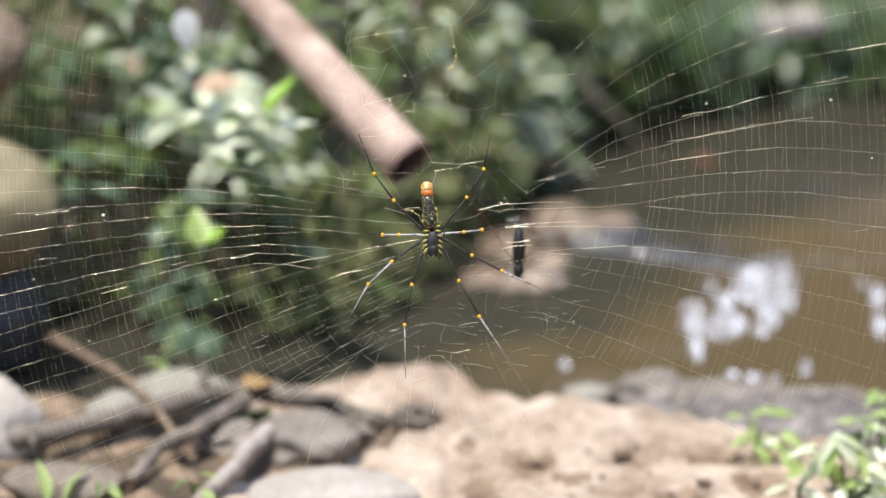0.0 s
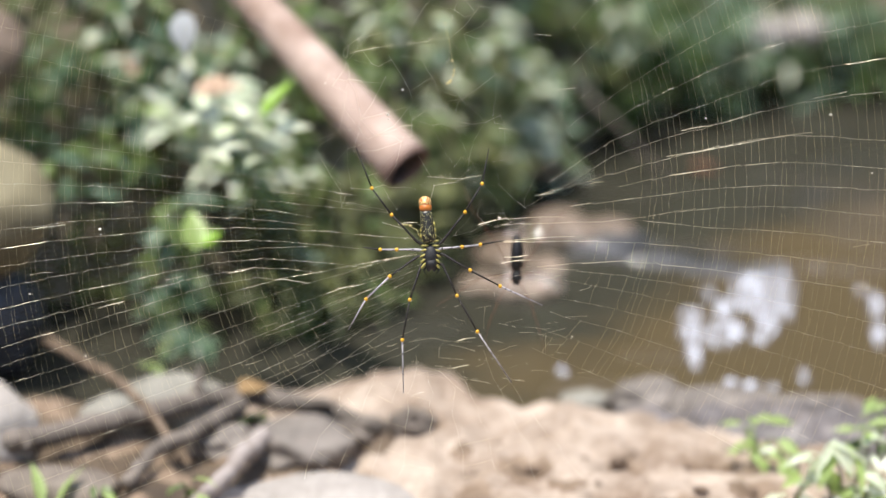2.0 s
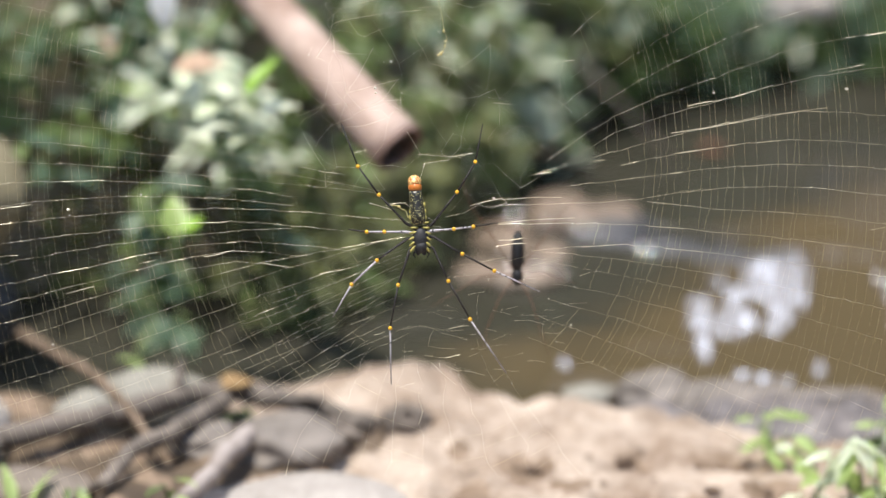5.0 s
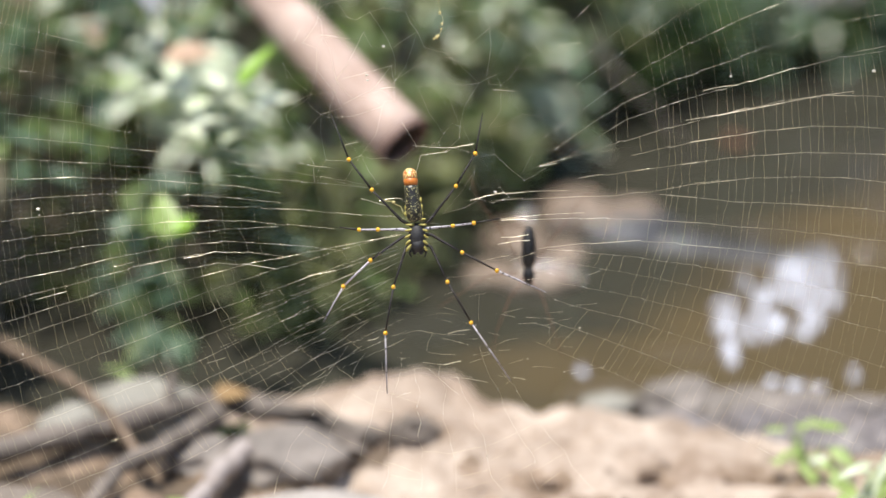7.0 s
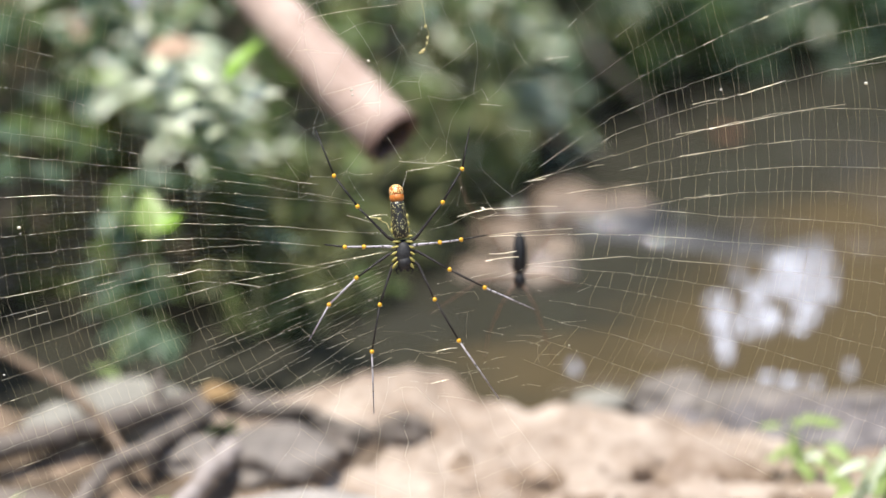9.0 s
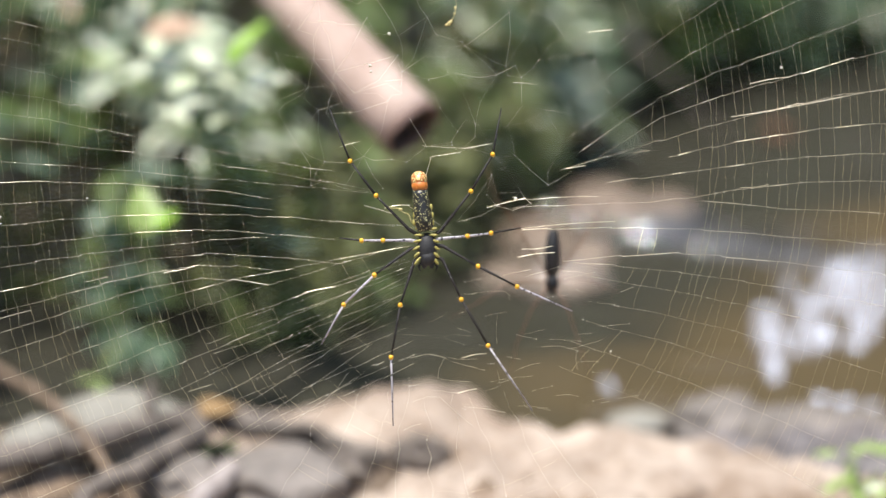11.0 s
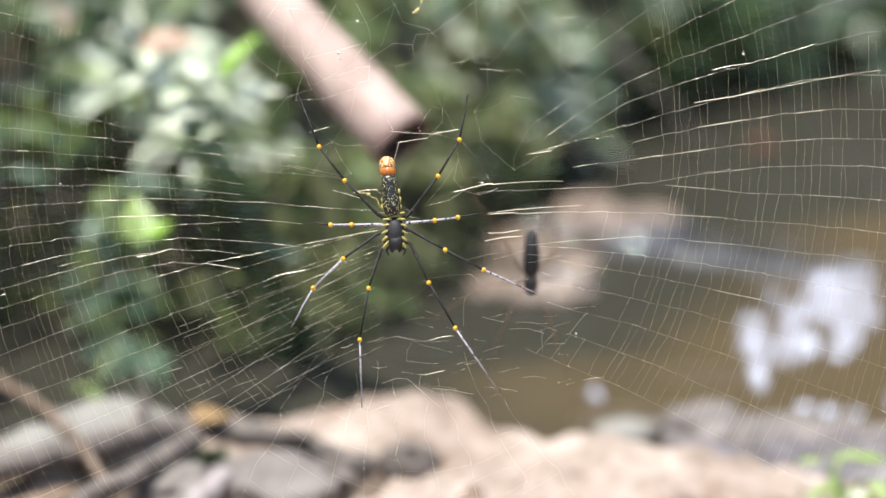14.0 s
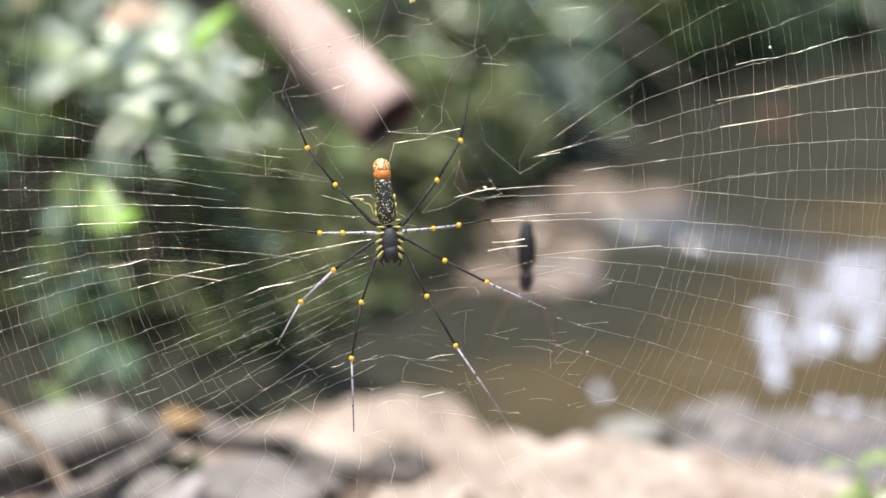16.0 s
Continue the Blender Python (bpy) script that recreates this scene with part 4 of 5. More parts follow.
def herb_layer():
    """Small leaves close to the far bank."""
    rng = random.Random(17)
    verts, faces = [], []
    for i in range(5200):
        x = rng.uniform(-0.5, 0.55)
        y = lerp_table(x, FAR_EDGE) + rng.uniform(0.015, 0.20)
        z = ground_height(x, y)
        s = rng.uniform(0.008, 0.02)
        m = Matrix.Translation((x, y - rng.uniform(0, 0.012), z + rng.uniform(0, 0.015))) @ Euler((rng.gauss(0.35, 0.5), rng.gauss(0, 0.5), rng.uniform(0, math.tau))).to_matrix().to_4x4()
        b = len(verts)
        for p in ((0, 0, 0), (-0.32, 0.45, 0.08), (0, 0.5, 0), (0.32, 0.45, 0.08), (0, 1, -0.2)):
            verts.append(m @ (Vector(p) * s))
        faces += [(b, b + 2, b + 1), (b, b + 3, b + 2), (b + 1, b + 2, b + 4), (b + 2, b + 3, b + 4)]
    me = bpy.data.meshes.new("herb_layer")
    me.from_pydata(verts, [], faces)
    me.materials.append(HERB)
    tagged(new("herb_layer", me), "small green herbs covering the steep far bank", "herbs", kind="stuff")


herb_layer()


def woods():
    """An unseen ring of far woods, added so that the water mirrors something dark."""
    bm = bmesh.new()
    rows = []
    for j in range(10):
        row = []
        for k in range(96):
            a = k * math.tau / 96
            r = 16 + 2.5 * noise.noise(Vector((math.cos(a) * 5, math.sin(a) * 5, j * 0.6)))
            z = -1 + j * (0.95 + 0.35 * noise.noise(Vector((math.cos(a) * 7, math.sin(a) * 7, 2))))
            row.append(bm.verts.new((r * math.cos(a), r * math.sin(a), z)))
        rows.append(row)
    for r0, r1 in zip(rows, rows[1:]):
        for k in range(96):
            bm.faces.new((r0[k], r1[k], r1[(k + 1) % 96], r0[(k + 1) % 96]))
    ob = thing("backdrop", bm, WOODS, "unseen dark green woods added round the stream for its reflections", "woods", kind="structure")
    return ob


woods()


# ---------------------------------------------------------------- web
PX = 0.00036        # one unit of the web's drawing grid, in metres


def web_point(u, v, z=0.0):
    """Drawing grid of the web (u to its right, v down, hub at 765, 400) to metres in the web's own space."""
    return Vector(((u - 765) * PX, (400 - v) * PX, z))


class Soup:
    """Many small pieces gathered as plain lists, for one mesh."""

    def __init__(self):
        self.verts, self.faces = [], []

    def tube(self, points, r, sides=4):
        points = [Vector(p) for p in points]
        rings = []
        for i, p in enumerate(points):
            d = (points[min(i + 1, len(points) - 1)] - points[max(i - 1, 0)]).normalized()
            a = d.cross(Vector((0.05, 0.09, 1.0))).normalized()
            b = d.cross(a)
            k = len(self.verts)
            rings.append(range(k, k + sides))
            self.verts += [p + r * (math.cos(s * math.tau / sides) * a + math.sin(s * math.tau / sides) * b) for s in range(sides)]
        for r0, r1 in zip(rings, rings[1:]):
            self.faces += [(r0[s], r0[(s + 1) % sides], r1[(s + 1) % sides], r1[s]) for s in range(sides)]

    def knot(self, p, r):
        k = len(self.verts)
        self.verts += [p + r * Vector(v) for v in ((1.3, 0, 0), (0, 1, 0), (-1, 0.2, 0), (0, -1.2, 0), (0, 0, 1), (0, 0, -1))]
        self.faces += [(k + a, k + b, k + c) for a, b, c in ((0, 1, 4), (1, 2, 4), (2, 3, 4), (3, 0, 4), (1, 0, 5), (2, 1, 5), (3, 2, 5), (0, 3, 5))]

    def part(self, name, material, parent, label=""):
        me = bpy.data.meshes.new(name)
        me.from_pydata(self.verts, [], self.faces)
        me.materials.append(material)
        me.shade_smooth()
        ob = new(name, me)
        ob.parent = parent
        return tagged(ob, label)


# long threads of the web's left side, on the drawing grid: height at 0, 200 and 450 across, then the inner end
LEFT_UPPER = ((-62, -38, 30, 470, 36), (-20, 20, 92, 470, 100), (22, 66, 140, 480, 150), (64, 112, 180, 500, 192), (104, 138, 212, 520, 226), (144, 175, 240, 560, 258), (182, 212, 262, 600, 290),
              (220, 241, 288, 640, 322), (261, 275, 306, 690, 346), (301, 306, 328, 700, 352), (342, 333, 344, 556, 358), (384, 362, 362, 556, 374), (416, 391, 378, 722, 396))
LEFT_LOWER = ((448, 421, 400, 640, 414), (486, 447, 416, 552, 410), (523, 479, 433, 650, 447), (557, 506, 449, 566, 456), (592, 534, 467, 548, 474), (625, 562, 481, 742, 424), (660, 598, 507, 742, 420),
              (696, 633, 540, 735, 441), (734, 667, 573, 742, 450), (774, 702, 606, 742, 463), (815, 738, 640, 728, 490), (857, 776, 674, 700, 524), (900, 816, 710, 690, 558), (945, 858, 748, 680, 594))
# those of the right side: the inner end, then the height at 1100, 1250, 1400 and 1568 across
RIGHT_UPPER = ((1010, 30, -70, -230, -390, -560), (1000, 104, 14, -90, -190, -310), (990, 178, 96, -10, -110, -210), (972, 226, 134, 44, -32, -110), (960, 278, 180, 104, 46, 12), (974, 297, 216, 160, 106, 77),
               (1000, 304, 245, 200, 160, 136), (948, 322, 278, 239, 214, 224))
RIGHT_LOWER = ((1096, 304, 305, 275, 261, 273), (1012, 338, 329, 309, 302, 311), (880, 372, 363, 343, 340, 357), (1140, 364, 362, 376, 384, 404), (895, 402, 402, 414, 428, 450), (950, 446, 436, 450, 468, 492),
               (965, 447, 461, 484, 512, 548), (990, 468, 487, 520, 556, 602), (985, 500, 522, 562, 606, 662), (975, 526, 560, 610, 664, 732), (960, 555, 604, 668, 732, 812), (945, 590, 655, 735, 815, 905))


def along(knots, x):
    """Height at x of a smooth curve through (x, height) knots in rising order."""
    k = max(i for i in range(len(knots) - 1) if i == 0 or knots[i][0] <= x)
    slope = [(b[1] - a[1]) / (b[0] - a[0]) for a, b in zip(knots, knots[1:])]
    (x0, y0), (x1, y1) = knots[k], knots[k + 1]
    m0 = slope[k] if k == 0 else (slope[k - 1] + slope[k]) / 2
    m1 = slope[k] if k == len(slope) - 1 else (slope[k] + slope[k + 1]) / 2
    w, f = x1 - x0, (x - x0) / (x1 - x0)
    if f < 0 or f > 1:
        return (y0 + m0 * (x - x0)) if f < 0 else (y1 + m1 * (x - x1))
    return (y0 * (1 + 2 * f) * (1 - f) ** 2 + w * m0 * f * (1 - f) ** 2 + y1 * f * f * (3 - 2 * f) + w * m1 * f * f * (f - 1))


def stepped(knots, x, end, rng):
    """A thread from x to end: straight runs with a small jog where each crossing thread pulls it."""
    pts, way = [], 1 if end > x else -1
    while way * (end - x) > 0:
        run = rng.uniform(34, 84)
        jog = rng.uniform(0.6, 2.6) * rng.choice((1, 1, -1))
        pts.append((x, along(knots, x) + jog * 0.5))
        x += way * run
        pts.append((x, along(knots, x) - jog * 0.5))
        x += way * rng.uniform(2, 6)
    return pts


def fan(side, rng):
    """The long threads of one side, each a list of points of the drawing grid, outward from the hub."""
    lines = []
    if side == "left":
        for y0, y2, y4, x, y in LEFT_UPPER + LEFT_LOWER:
            lines.append(stepped(((0, y0), (200, y2), (450, y4), (max(x, 470), y)), x, -170, rng))
    elif side == "right":
        for x, y, *h in RIGHT_UPPER + RIGHT_LOWER:
            knots = ((x, y), *((a, b) for a, b in zip((1100, 1250, 1400, 1568), h) if a > x + 12))
            lines.append(stepped(knots, x, 1740, rng))
    else:
        for xe in (540, 600, 660, 715, 770, 830, 890, 955, 1030):
            x0, y0 = 765 + (xe - 765) * 0.5, rng.uniform(590, 650)
            n = 9
            pts = [(x0 + (xe - x0) * f / n + rng.gauss(0, 4), y0 + (820 - y0) * f / n) for f in range(n + 1)]
            lines.append(pts)
    return lines


def spread(x, y):
    """How far out from the hub a place of the web lies; the crossing threads keep to one such distance."""
    return math.hypot(x - 790, 0.75 * (y - 290))


def at_radius(line, r):
    """Where a thread passes the distance r from the hub."""
    for (x0, y0), (x1, y1) in zip(line, line[1:]):
        d0, d1 = spread(x0, y0), spread(x1, y1)
        if d0 <= r < d1:
            f = (r - d0) / (d1 - d0)
            return x0 + (x1 - x0) * f, y0 + (y1 - y0) * f
    return None


def orb_web(m):
    rng = random.Random(11)
    e = empty("orb_web", m, "large golden orb web of fine glinting silk threads", "spider web")
    knots, rings, glint = Soup(), Soup(), Soup()
    for side in ("left", "right", "low"):
        lines = fan(side, rng)
        faint = side == "low"
        for row, pts in enumerate(lines):
            dim = faint or (side == "left" and (row < 7 or row > 21)) or (side == "right" and (row < 3 or row > 14))
            bold = side == "left" and 10 <= row <= 17 or side == "right" and 5 <= row <= 13
            line = Soup()
            path = [web_point(x, y, rng.gauss(0, 0.0002)) for x, y in pts]
            line.tube(path, 0.000034 if side == "left" and row > 21 else 0.000022 if dim else 0.000046 if bold else 0.000035, 4)
            line.part("long_thread", SILK, e)
            for p, q in zip(path, path[1:]):
                # thicker stretches shaped for the sun's gleams, some doubled or beaded
                c = rng.random()
                if c < (0.01 if dim else 0.09 if bold else 0.03):
                    glint.tube([p, q], rng.uniform(0.00009, 0.00016), 6)
                elif c < (0.10 if dim else 0.45):
                    a, b = sorted((rng.random(), rng.random()))
                    glint.tube([p.lerp(q, a), p.lerp(q, b)], rng.uniform(0.00006, 0.00011), 6)
                for k in range(2):
                    if rng.random() < (0.35 if dim else 0.75):
                        knots.knot(p.lerp(q, rng.random()), rng.choice((0.00018, 0.00024, 0.00036)))
        r = {"left": 70.0, "right": 285.0, "low": 240.0}[side]
        while r < 1050:
            near = r < 330
            for a, b in zip(lines, lines[1:]):
                if r < 285 and (side == "low" or a[0][1] < 408):
                    continue
                if rng.random() < (0.28 if r < 285 else 0.55 if near else 0.95) * (0.4 if faint else 1):
                    p, q = at_radius(a, r + rng.gauss(0, 1.5)), at_radius(b, r + rng.gauss(0, 1.5))
                    if p and q and math.hypot(p[0] - q[0], p[1] - q[1]) < 110:
                        mid = ((p[0] + q[0]) / 2 + rng.gauss(0, 1), (p[1] + q[1]) / 2 + rng.gauss(0, 1))
                        rings.tube([web_point(*p), web_point(*mid), web_point(*q)], rng.choice((0.000024, 0.000030, 0.000040)) * (0.7 if p[1] > (560 if side == "left" else 470) else 1.0))
                        if rng.random() < 0.45:
                            knots.knot(web_point(*p, 0.0001), rng.choice((0.00019, 0.00024, 0.0003)))
                        if rng.random() < 0.15:
                            knots.knot(web_point(*mid, 0.0001), rng.choice((0.00014, 0.0002)))
            r += rng.uniform(16, 30) if near else rng.choice((8, 11, 13, 16, 20))
    tagged(rings.part("capture_threads", SILK_GOLD, e), kind="stuff")
    tagged(glint.part("gleam_silk", SILK, e, "thickened golden stretches shaped as sun gleams"), kind="stuff")
    # torn net above and round the hub: cells of uneven threads
    net = Soup()
    nodes = {}
    for j in range(-1, 12):
        for i in range(9, 28):
            u, v = i * 44 + rng.gauss(0, 12) + (j % 2) * 22, j * 42 + rng.gauss(0, 11)
            inside = ((u - 780) / 240) ** 2 + ((v - 170) / 250) ** 2 < 1 and not (abs(u - 764) < 32 and 310 < v < 470)
            if inside:
                nodes[i, j] = (u, v)
    for (i, j), (u, v) in nodes.items():
        for other in ((i + 1, j), (i, j + 1), (i + 1 if j % 2 else i - 1, j + 1)):
            if other in nodes and rng.random() < 0.66:
                x, y = nodes[other]
                mid = ((u + x) / 2 + rng.gauss(0, 8), (v + y) / 2 + rng.gauss(0, 8))
                net.tube([web_point(u, v, -0.0005), web_point(*mid, -0.0005), web_point(x, y, -0.0005)], rng.choice((0.00002, 0.00003, 0.00005)))
                if rng.random() < 0.6:
                    knots.knot(web_point(*mid, -0.0004), rng.uniform(0.00018, 0.0003))
        if rng.random() < 0.75:
            knots.knot(web_point(u, v, -0.0004), rng.uniform(0.00022, 0.0004))
    tagged(net.part("torn_net", SILK, e, "torn zigzag threads above the hub"), kind="stuff")
    # loose strands round the spider, and sun gleams drawn as strands: two ends each
    loose = (((408, 458), (456, 447)), ((62, 381), (123, 373)), ((180, 520), (226, 508)), ((440, 620), (470, 611)), ((60, 462), (100, 457)), ((300, 470), (330, 463)), 
             ((648, 288), (675, 281)), ((618, 116), (644, 119)), ((885, 202), (917, 205)), ((956, 320), (982, 316)), ((1046, 300), (1070, 296)), ((985, 135), (1020, 131)),
             ((708, 372), (742, 368)), ((760, 287), (818, 291)), ((818, 291), (855, 285)), ((894, 401), (1022, 392)), ((720, 380), (680, 368)),
             ((640, 442), (742, 424)), ((598, 486), (640, 478)), ((690, 586), (706, 581)), ((806, 625), (832, 619)), ((812, 577), (846, 571)), ((890, 440), (940, 434)),
             ((740, 369), (790, 400)), ((756, 360), (772, 303)), ((770, 303), (810, 297)), ((710, 199), (735, 197)), ((848, 372), (900, 360)), ((900, 362), (1000, 358)), ((1181, 251), (1330, 225)), ((1330, 225), (1440, 208)), ((1186, 285), (1225, 279)), ((1193, 347), (1232, 343)), ((1500, 89), (1558, 78)), ((1440, 148), (1500, 136)), ((1510, 411), (1542, 405)), ((895, 429), (937, 425)), ((1207, 206), (1260, 197)))
    for (u0, v0), (u1, v1) in loose:
        line = Soup()
        line.tube(spline([web_point(u0, v0, 0.0004), web_point((u0 + u1) / 2, (v0 + v1) / 2 + rng.uniform(-2, 2), 0.0004), web_point(u1, v1, 0.0004)], 6), rng.choice((0.00007, 0.0001, 0.00013)), 6)
        line.part("strand_and_gleam", SILK, e)
    # ragged net below the hub: rows of short sagging threads, few uprights
    short, nodes = Soup(), {}
    for j in range(9):
        for i in range(14):
            u, v = 555 + i * 34 + rng.gauss(0, 9), 490 + j * 30 + rng.gauss(0, 6)
            v += 0.0011 * abs(u - 770) * (u - 770) * (0.4 if u > 770 else 0.9)
            if u > 720 and ((u - 825) / 160) ** 2 + ((v - 590) / 115) ** 2 < 1:
                nodes[i, j] = (u, v)
    for (i, j), (u, v) in nodes.items():
        for other, odds in (((i + 1, j), 0.50), ((i, j + 1), 0.10), ((i + 1, j + 1), 0.05)):
            if other in nodes and rng.random() < odds:
                x, y = nodes[other]
                mid = ((u + x) / 2 + rng.gauss(0, 3), (v + y) / 2 + rng.uniform(-5, 3))
                short.tube([web_point(u, v, 0.0002), web_point(*mid, 0.0002), web_point(x, y, 0.0002)], rng.choice((0.00002, 0.00003, 0.00003, 0.00005)), 5)
                if rng.random() < 0.5:
                    knots.knot(web_point(*mid, 0.0003), rng.uniform(0.00016, 0.0003))
    # broken threads that slant down beside the hub, each a row of beaded stretches
    own = random.Random(23)
    for k in range(10):
        u, v, slope = 742 + own.gauss(0, 14), 437 + 16.5 * k + own.gauss(0, 2.5), 0.34 + 0.013 * k
        stop = u - own.uniform(170, 260)
        while u > stop:
            run, lift = own.uniform(22, 62), own.gauss(0, 1.2)
            a, b = web_point(u, v, 0.0002), web_point(u - run, v + slope * run + lift, 0.0002)
            short.tube([a, a.lerp(b, 0.5) + Vector((0, -0.00006, 0)), b], own.choice((0.000024, 0.000032, 0.000042)), 5)
            for f in range(3):
                if own.random() < 0.6:
                    knots.knot(a.lerp(b, own.random()), own.uniform(0.00015, 0.0003))
            gap = own.choice((3, 3, 12, 24))
            u, v = u - run - gap, v + slope * (run + gap)
    # stray pieces of thread that hang on the other side
    for k in range(38):
        u, v = own.uniform(765, 1060), own.uniform(455, 660)
        run, slope = own.uniform(8, 46), own.choice((-0.30, -0.22, -0.12, 0.05, 0.3)) + own.gauss(0, 0.06)
        a, b = web_point(u, v, 0.0002), web_point(u + run, v + slope * run, 0.0002)
        short.tube([a, a.lerp(b, 0.5) + Vector((0, own.gauss(0, 0.00012), 0)), b], own.choice((0.000018, 0.000024, 0.000036)), 5)
        for f in (0.0, 1.0, own.random()):
            if own.random() < 0.55:
                knots.knot(a.lerp(b, f), own.uniform(0.00016, 0.0003))
    tagged(short.part("short_silk", SILK, e, "ragged fine threads below the hub"), kind="stuff")
    tagged(knots.part("bead_silk", SILK_DUST, e), kind="stuff")
    # dangling crumbs of old silk and prey
    curl = ((790, 15), (795, 40), (800, 58), (803, 80), (808, 95), (804, 112), (797, 122))
    bm = bmesh.new()
    tube(bm, spline([web_point(u, v, 0.0005) for u, v in curl], 24), 0.00011, 5)
    for u, v, s in ((791, 17, 0.0005), (803, 83, 0.0008), (806, 100, 0.0007), (805, 108, 0.0006), (798, 121, 0.0009), (801, 118, 0.0007), (794, 123, 0.0006)):
        blob(bm, web_point(u, v, 0.0006), (s, s * 1.3, s), 0.3, 4, u, 2)
    part("silk_crumb", bm, CRUMB, e, "yellow crumbs hanging on a thread")
    line = Soup()
    line.tube(spline([web_point(u, v, 0.0005) for u, v in ((650, 30), (648, 36), (622, 55), (612, 66), (614, 78), (630, 68), (690, 57), (762, 49))], 30), 0.00007, 5)
    line.part("strand_and_gleam", SILK, e)
    bm = bmesh.new()
    tube(bm, spline([web_point(u, v, 0.0045) for u, v in ((716, 372), (728, 373), (734, 378), (741, 381), (745, 392))], 16), 0.00022, 5)
    blob(bm, web_point(730, 374, 0.0045), (0.001, 0.0008, 0.0008), 0.3, 4, 3.0, 2)
    part("silk_crumb", bm, CRUMB, e)
    for u, v, s in ((183, 381, 0.0011), (185, 390, 0.0005), (1470, 177, 0.0011), (1250, 184, 0.0008), (716, 134, 0.0009), (690, 178, 0.0009), (691, 186, 0.0007), (887, 360, 0.0009),
                    (303, 356, 0.0006), (1015, 569, 0.0006), (1543, 280, 0.0007), (158, 604, 0.0007), (60, 495, 0.0006)):
        bm = bmesh.new()
        blob(bm, web_point(u, v, 0.0004), (s, s * 0.8, s * 0.7), 0.35, 4, u, 2)
        part("speck", bm, SILK_DUST, e)
    return e


web = orb_web(pose(*SWAY[0][1:]))


# ---------------------------------------------------------------- spider
def spider(m):
    e = empty("orb_weaver_spider", m, "black and yellow long-legged orb weaver hanging head down on its web", "spider")
    lift = 0.0042
    w = lambda u, v, z=lift: web_point(u, v, z)
    # abdomen, from the waist up to the tail
    bm = bmesh.new()
    axis_pts = [w(764.5, 404), w(763, 398), w(761.5, 388), w(760, 376), w(758.5, 364), w(757.3, 354), w(756.8, 348)]
    tube(bm, axis_pts, [0.0030, 0.0044, 0.0048, 0.0045, 0.0041, 0.0039, 0.0037], 20)
    part("abdomen", bm, BLACK, e, "black abdomen with cream spots")
    bm = bmesh.new()
    blob(bm, w(756.4, 342), (0.0041, 0.0038, 0.0041), 0.05, 3, 1.0, 3)
    part("tail", bm, TAIL_PLAIN, e, "shiny orange tail")
    bm = bmesh.new()
    blob(bm, w(755.6, 333), (0.0040, 0.0041, 0.0040), 0.05, 3, 1.3, 3)
    part("tail_tip", bm, TAIL, e, "orange tail tip with yellow spots")
    bm = bmesh.new()
    blob(bm, w(765.8, 427, lift - 0.0004), (0.0048, 0.0076, 0.0038), 0.08, 3, 2.0, 3)
    blob(bm, w(766.8, 440, lift + 0.0006), (0.0038, 0.0042, 0.0030), 0.08, 3, 2.5, 3)
    part("cephalothorax", bm, CARAPACE, e, "dark grey head and thorax")
    for s in (-1, 1):
        bm = bmesh.new()
        blob(bm, w(767 + s * 5, 447), (0.0015, 0.0030, 0.0016), 0.05, 3, 3.0, 2)
        part("jaw", bm, CARAPACE, e)
        bm = bmesh.new()
        tube(bm, [w(767 + s * 8, 446), w(767 + s * 13, 452), w(767 + s * 10, 459)], [0.0007, 0.0006, 0.0003], 6)
        part("palp", bm, LEG_DARK, e)
        for k, (du, v) in enumerate(((8, 401), (9.5, 409), (11, 417), (12, 426), (12, 435), (12, 444))):
            bm = bmesh.new()
            blob(bm, w(765 + s * du, v, lift + 0.0012), (0.0027, 0.00064 + 0.00003 * k, 0.0008), 0.3, 3, k + s, 2, s * (0.2 - 0.22 * k))
            part("yellow_band", bm, YELLOW, e)
        for k, (du, v) in enumerate(((10.5, 371), (12, 382), (12.5, 392))):
            bm = bmesh.new()
            blob(bm, w(761 + s * du, v, lift + 0.001), (0.0009, 0.0016, 0.0009), 0.15, 3, k + s, 2)
            part("flank_spot", bm, YELLOW, e)
    legs = (((742, 402), (697, 355), (662, 308), (634, 237)), ((785, 403), (826, 350), (856, 300), (868, 237)),
            ((742, 416), (706, 416), (677, 416), (646, 412)), ((785, 414), (821, 411), (853, 407), (894, 400)),
            ((743, 428), (694, 463), (652, 503), (621, 557)), ((787, 424), (835, 452), (888, 480), (963, 514)),
            ((748, 446), (729, 504), (716, 575), (718, 669)), ((787, 443), (812, 497), (848, 560), (908, 649)))
    for i, joints in enumerate(legs):
        heights = (0.0040, 0.0075, 0.0050, 0.0004)
        pts = [w(u, v, z) for (u, v), z in zip(joints, heights)]
        bm = bmesh.new()
        hip = w(765 + (7 if joints[0][0] > 765 else -7), 0.6 * joints[0][1] + 0.4 * 424, 0.0040)
        tube(bm, [hip, pts[0], pts[0].lerp(pts[1], 0.5), pts[1]], [0.0011, 0.0009, 0.00065, 0.00052], 8)
        leg = part("leg", bm, LEG_GREY if i in (2, 3) else LEG_DARK, e)
        bm = bmesh.new()
        tube(bm, [pts[1], pts[1].lerp(pts[2], 0.5), pts[2]], [0.0006, 0.0006, 0.00045], 8)
        part("shin", bm, LEG_GREY if i in (2, 3, 4) else LEG_DARK, leg)
        bm = bmesh.new()
        tube(bm, [pts[2], pts[2].lerp(pts[3], 0.4), pts[3]], [0.00052, 0.0005, 0.0003], 8)
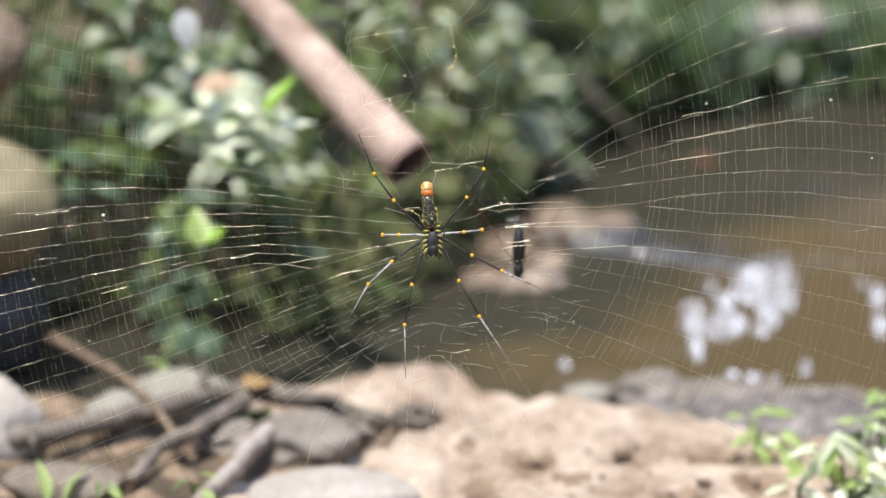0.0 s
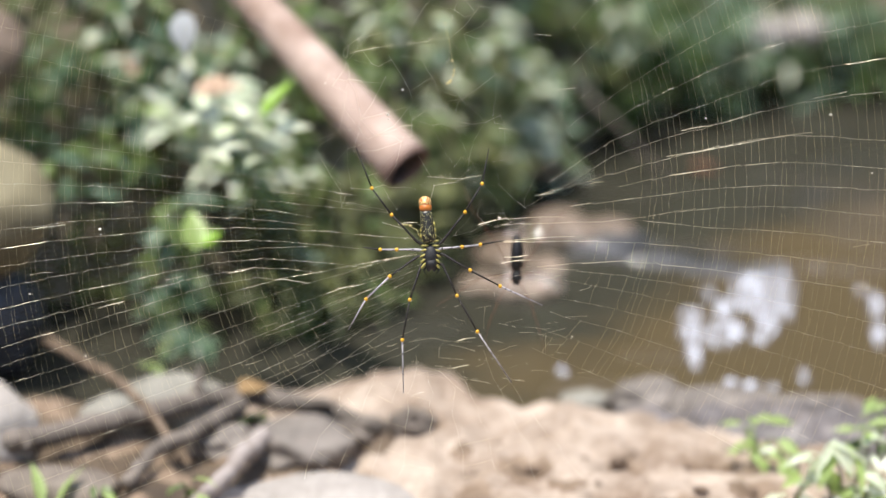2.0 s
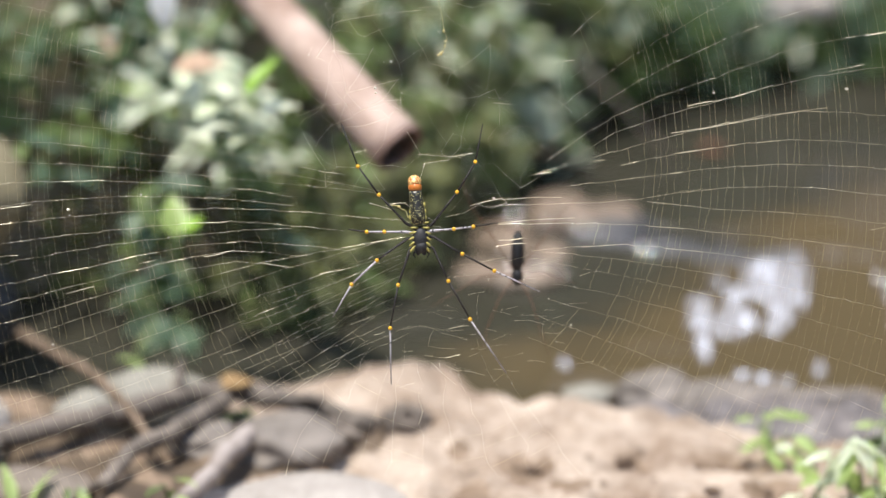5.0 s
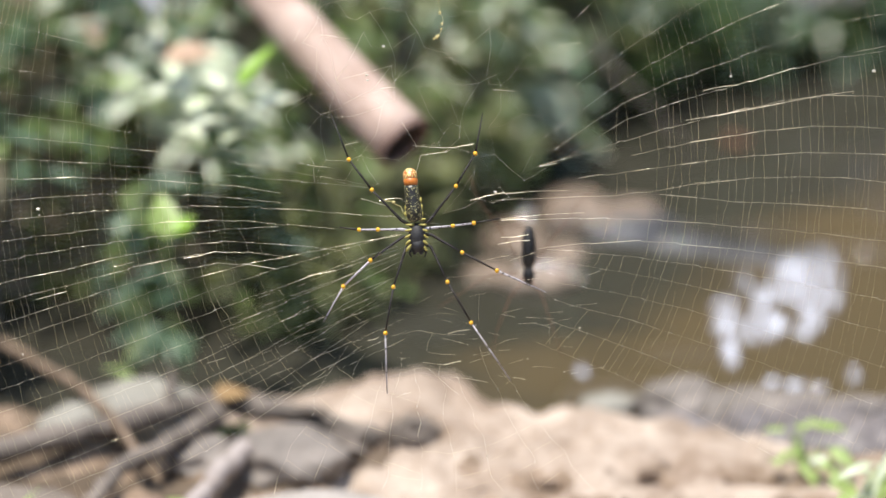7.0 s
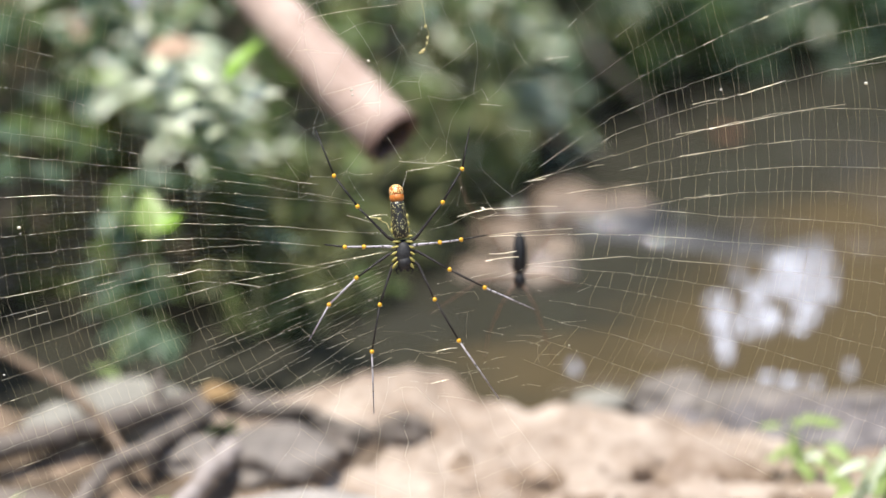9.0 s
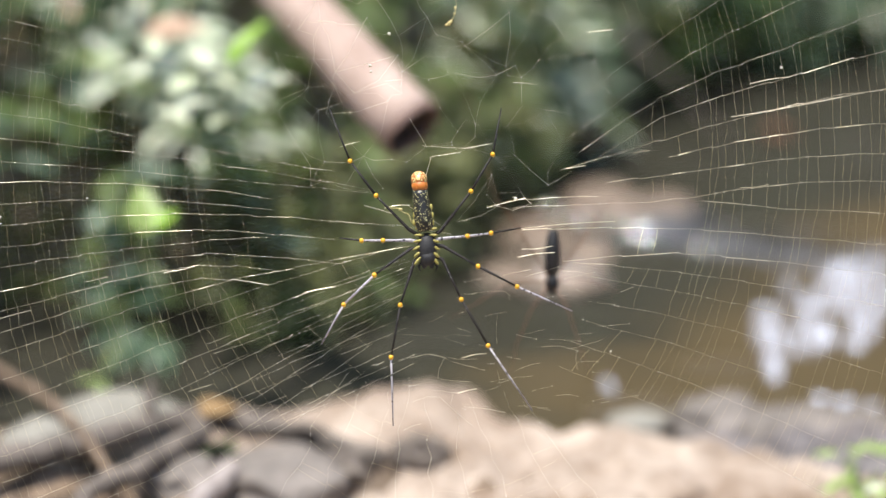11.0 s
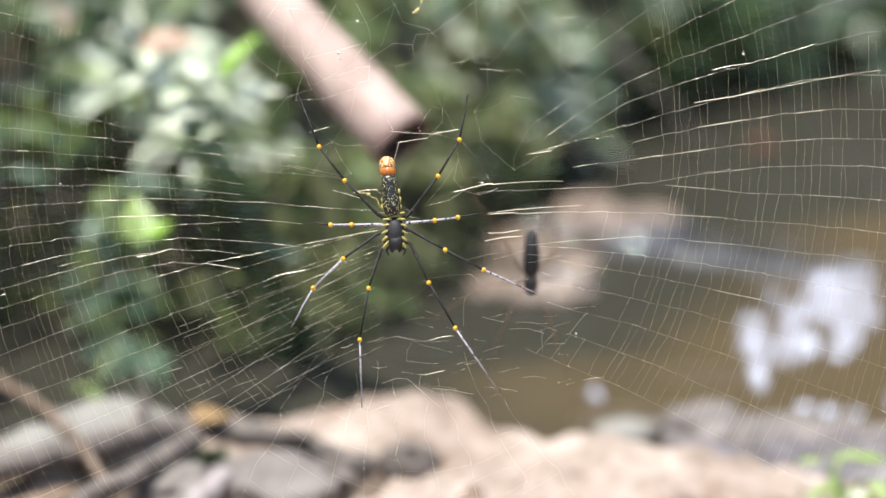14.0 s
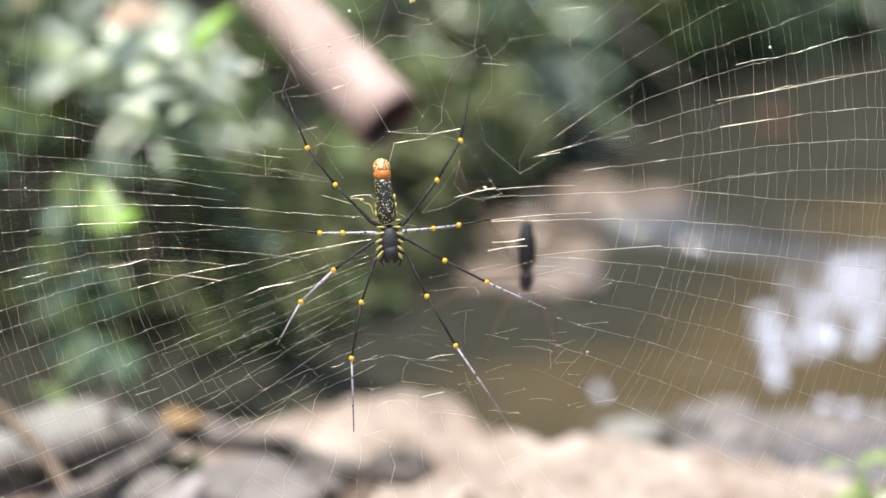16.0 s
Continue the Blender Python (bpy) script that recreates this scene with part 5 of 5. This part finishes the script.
        part("foot", bm, LEG_GREY if i in (4, 5, 6, 7) else LEG_DARK, leg)
        for k in (1, 2):
            bm = bmesh.new()
            blob(bm, pts[k], (0.00125, 0.0013, 0.0012), 0.08, 3, i + k, 2)
            part("joint", bm, ORANGE, leg, "orange leg joint")
    return e


orb_weaver = spider(pose(*SWAY[0][1:]))


def far_spider(m):
    """A second, plainer spider hanging behind the web."""
    e = empty("black_spider", m, "plain black spider with rusty legs hanging behind the web", "spider")
    bm = bmesh.new()
    tube(bm, [(0, 0.0145, 0), (0, 0.012, 0), (0.0003, 0.004, 0), (0.0006, -0.006, 0), (0.0003, -0.010, 0)], [0.0012, 0.0028, 0.0042, 0.0041, 0.0023], 16)
    part("abdomen", bm, BUG_BLACK, e)
    bm = bmesh.new()
    blob(bm, (0.0006, -0.0135, 0), (0.0036, 0.0055, 0.003), 0.06, 3, 5.0, 3)
    part("cephalothorax", bm, BUG_BLACK, e)
    for k, (a, b, c) in enumerate((((-0.016, 0.012), (-0.030, 0.030), (-0.036, 0.046)), ((0.016, 0.010), (0.028, 0.028), (0.040, 0.040)),
                                   ((-0.022, -0.014), (-0.040, -0.026), (-0.052, -0.034)), ((0.016, -0.010), (0.026, -0.014), (0.036, -0.017)),
                                   ((-0.010, -0.028), (-0.017, -0.046), (-0.019, -0.060)), ((0.010, -0.028), (0.016, -0.046), (0.022, -0.062)))):
        bm = bmesh.new()
        tube(bm, [(0, -0.012, 0.001), (*a, 0.004), (*b, 0.003), (*c, 0)], [0.0004, 0.00033, 0.00026, 0.00015], 7)
        part("leg", bm, RUSTY_LEG, e)
    return e


black_spider = far_spider(pose(*BEHIND[0][1:], 68, 0, -4))
cam.data.dof.use_dof = True
cam.data.dof.focus_object = orb_weaver
cam.data.dof.aperture_fstop = 3.1


def motions():
    walk(web, [(t, pose(*p)) for t, *p in SWAY])
    walk(orb_weaver, [(t, pose(*p)) for t, *p in SWAY])
    walk(black_spider, [(t, pose(*p, 68, 0, -4)) for t, *p in BEHIND])


motions()
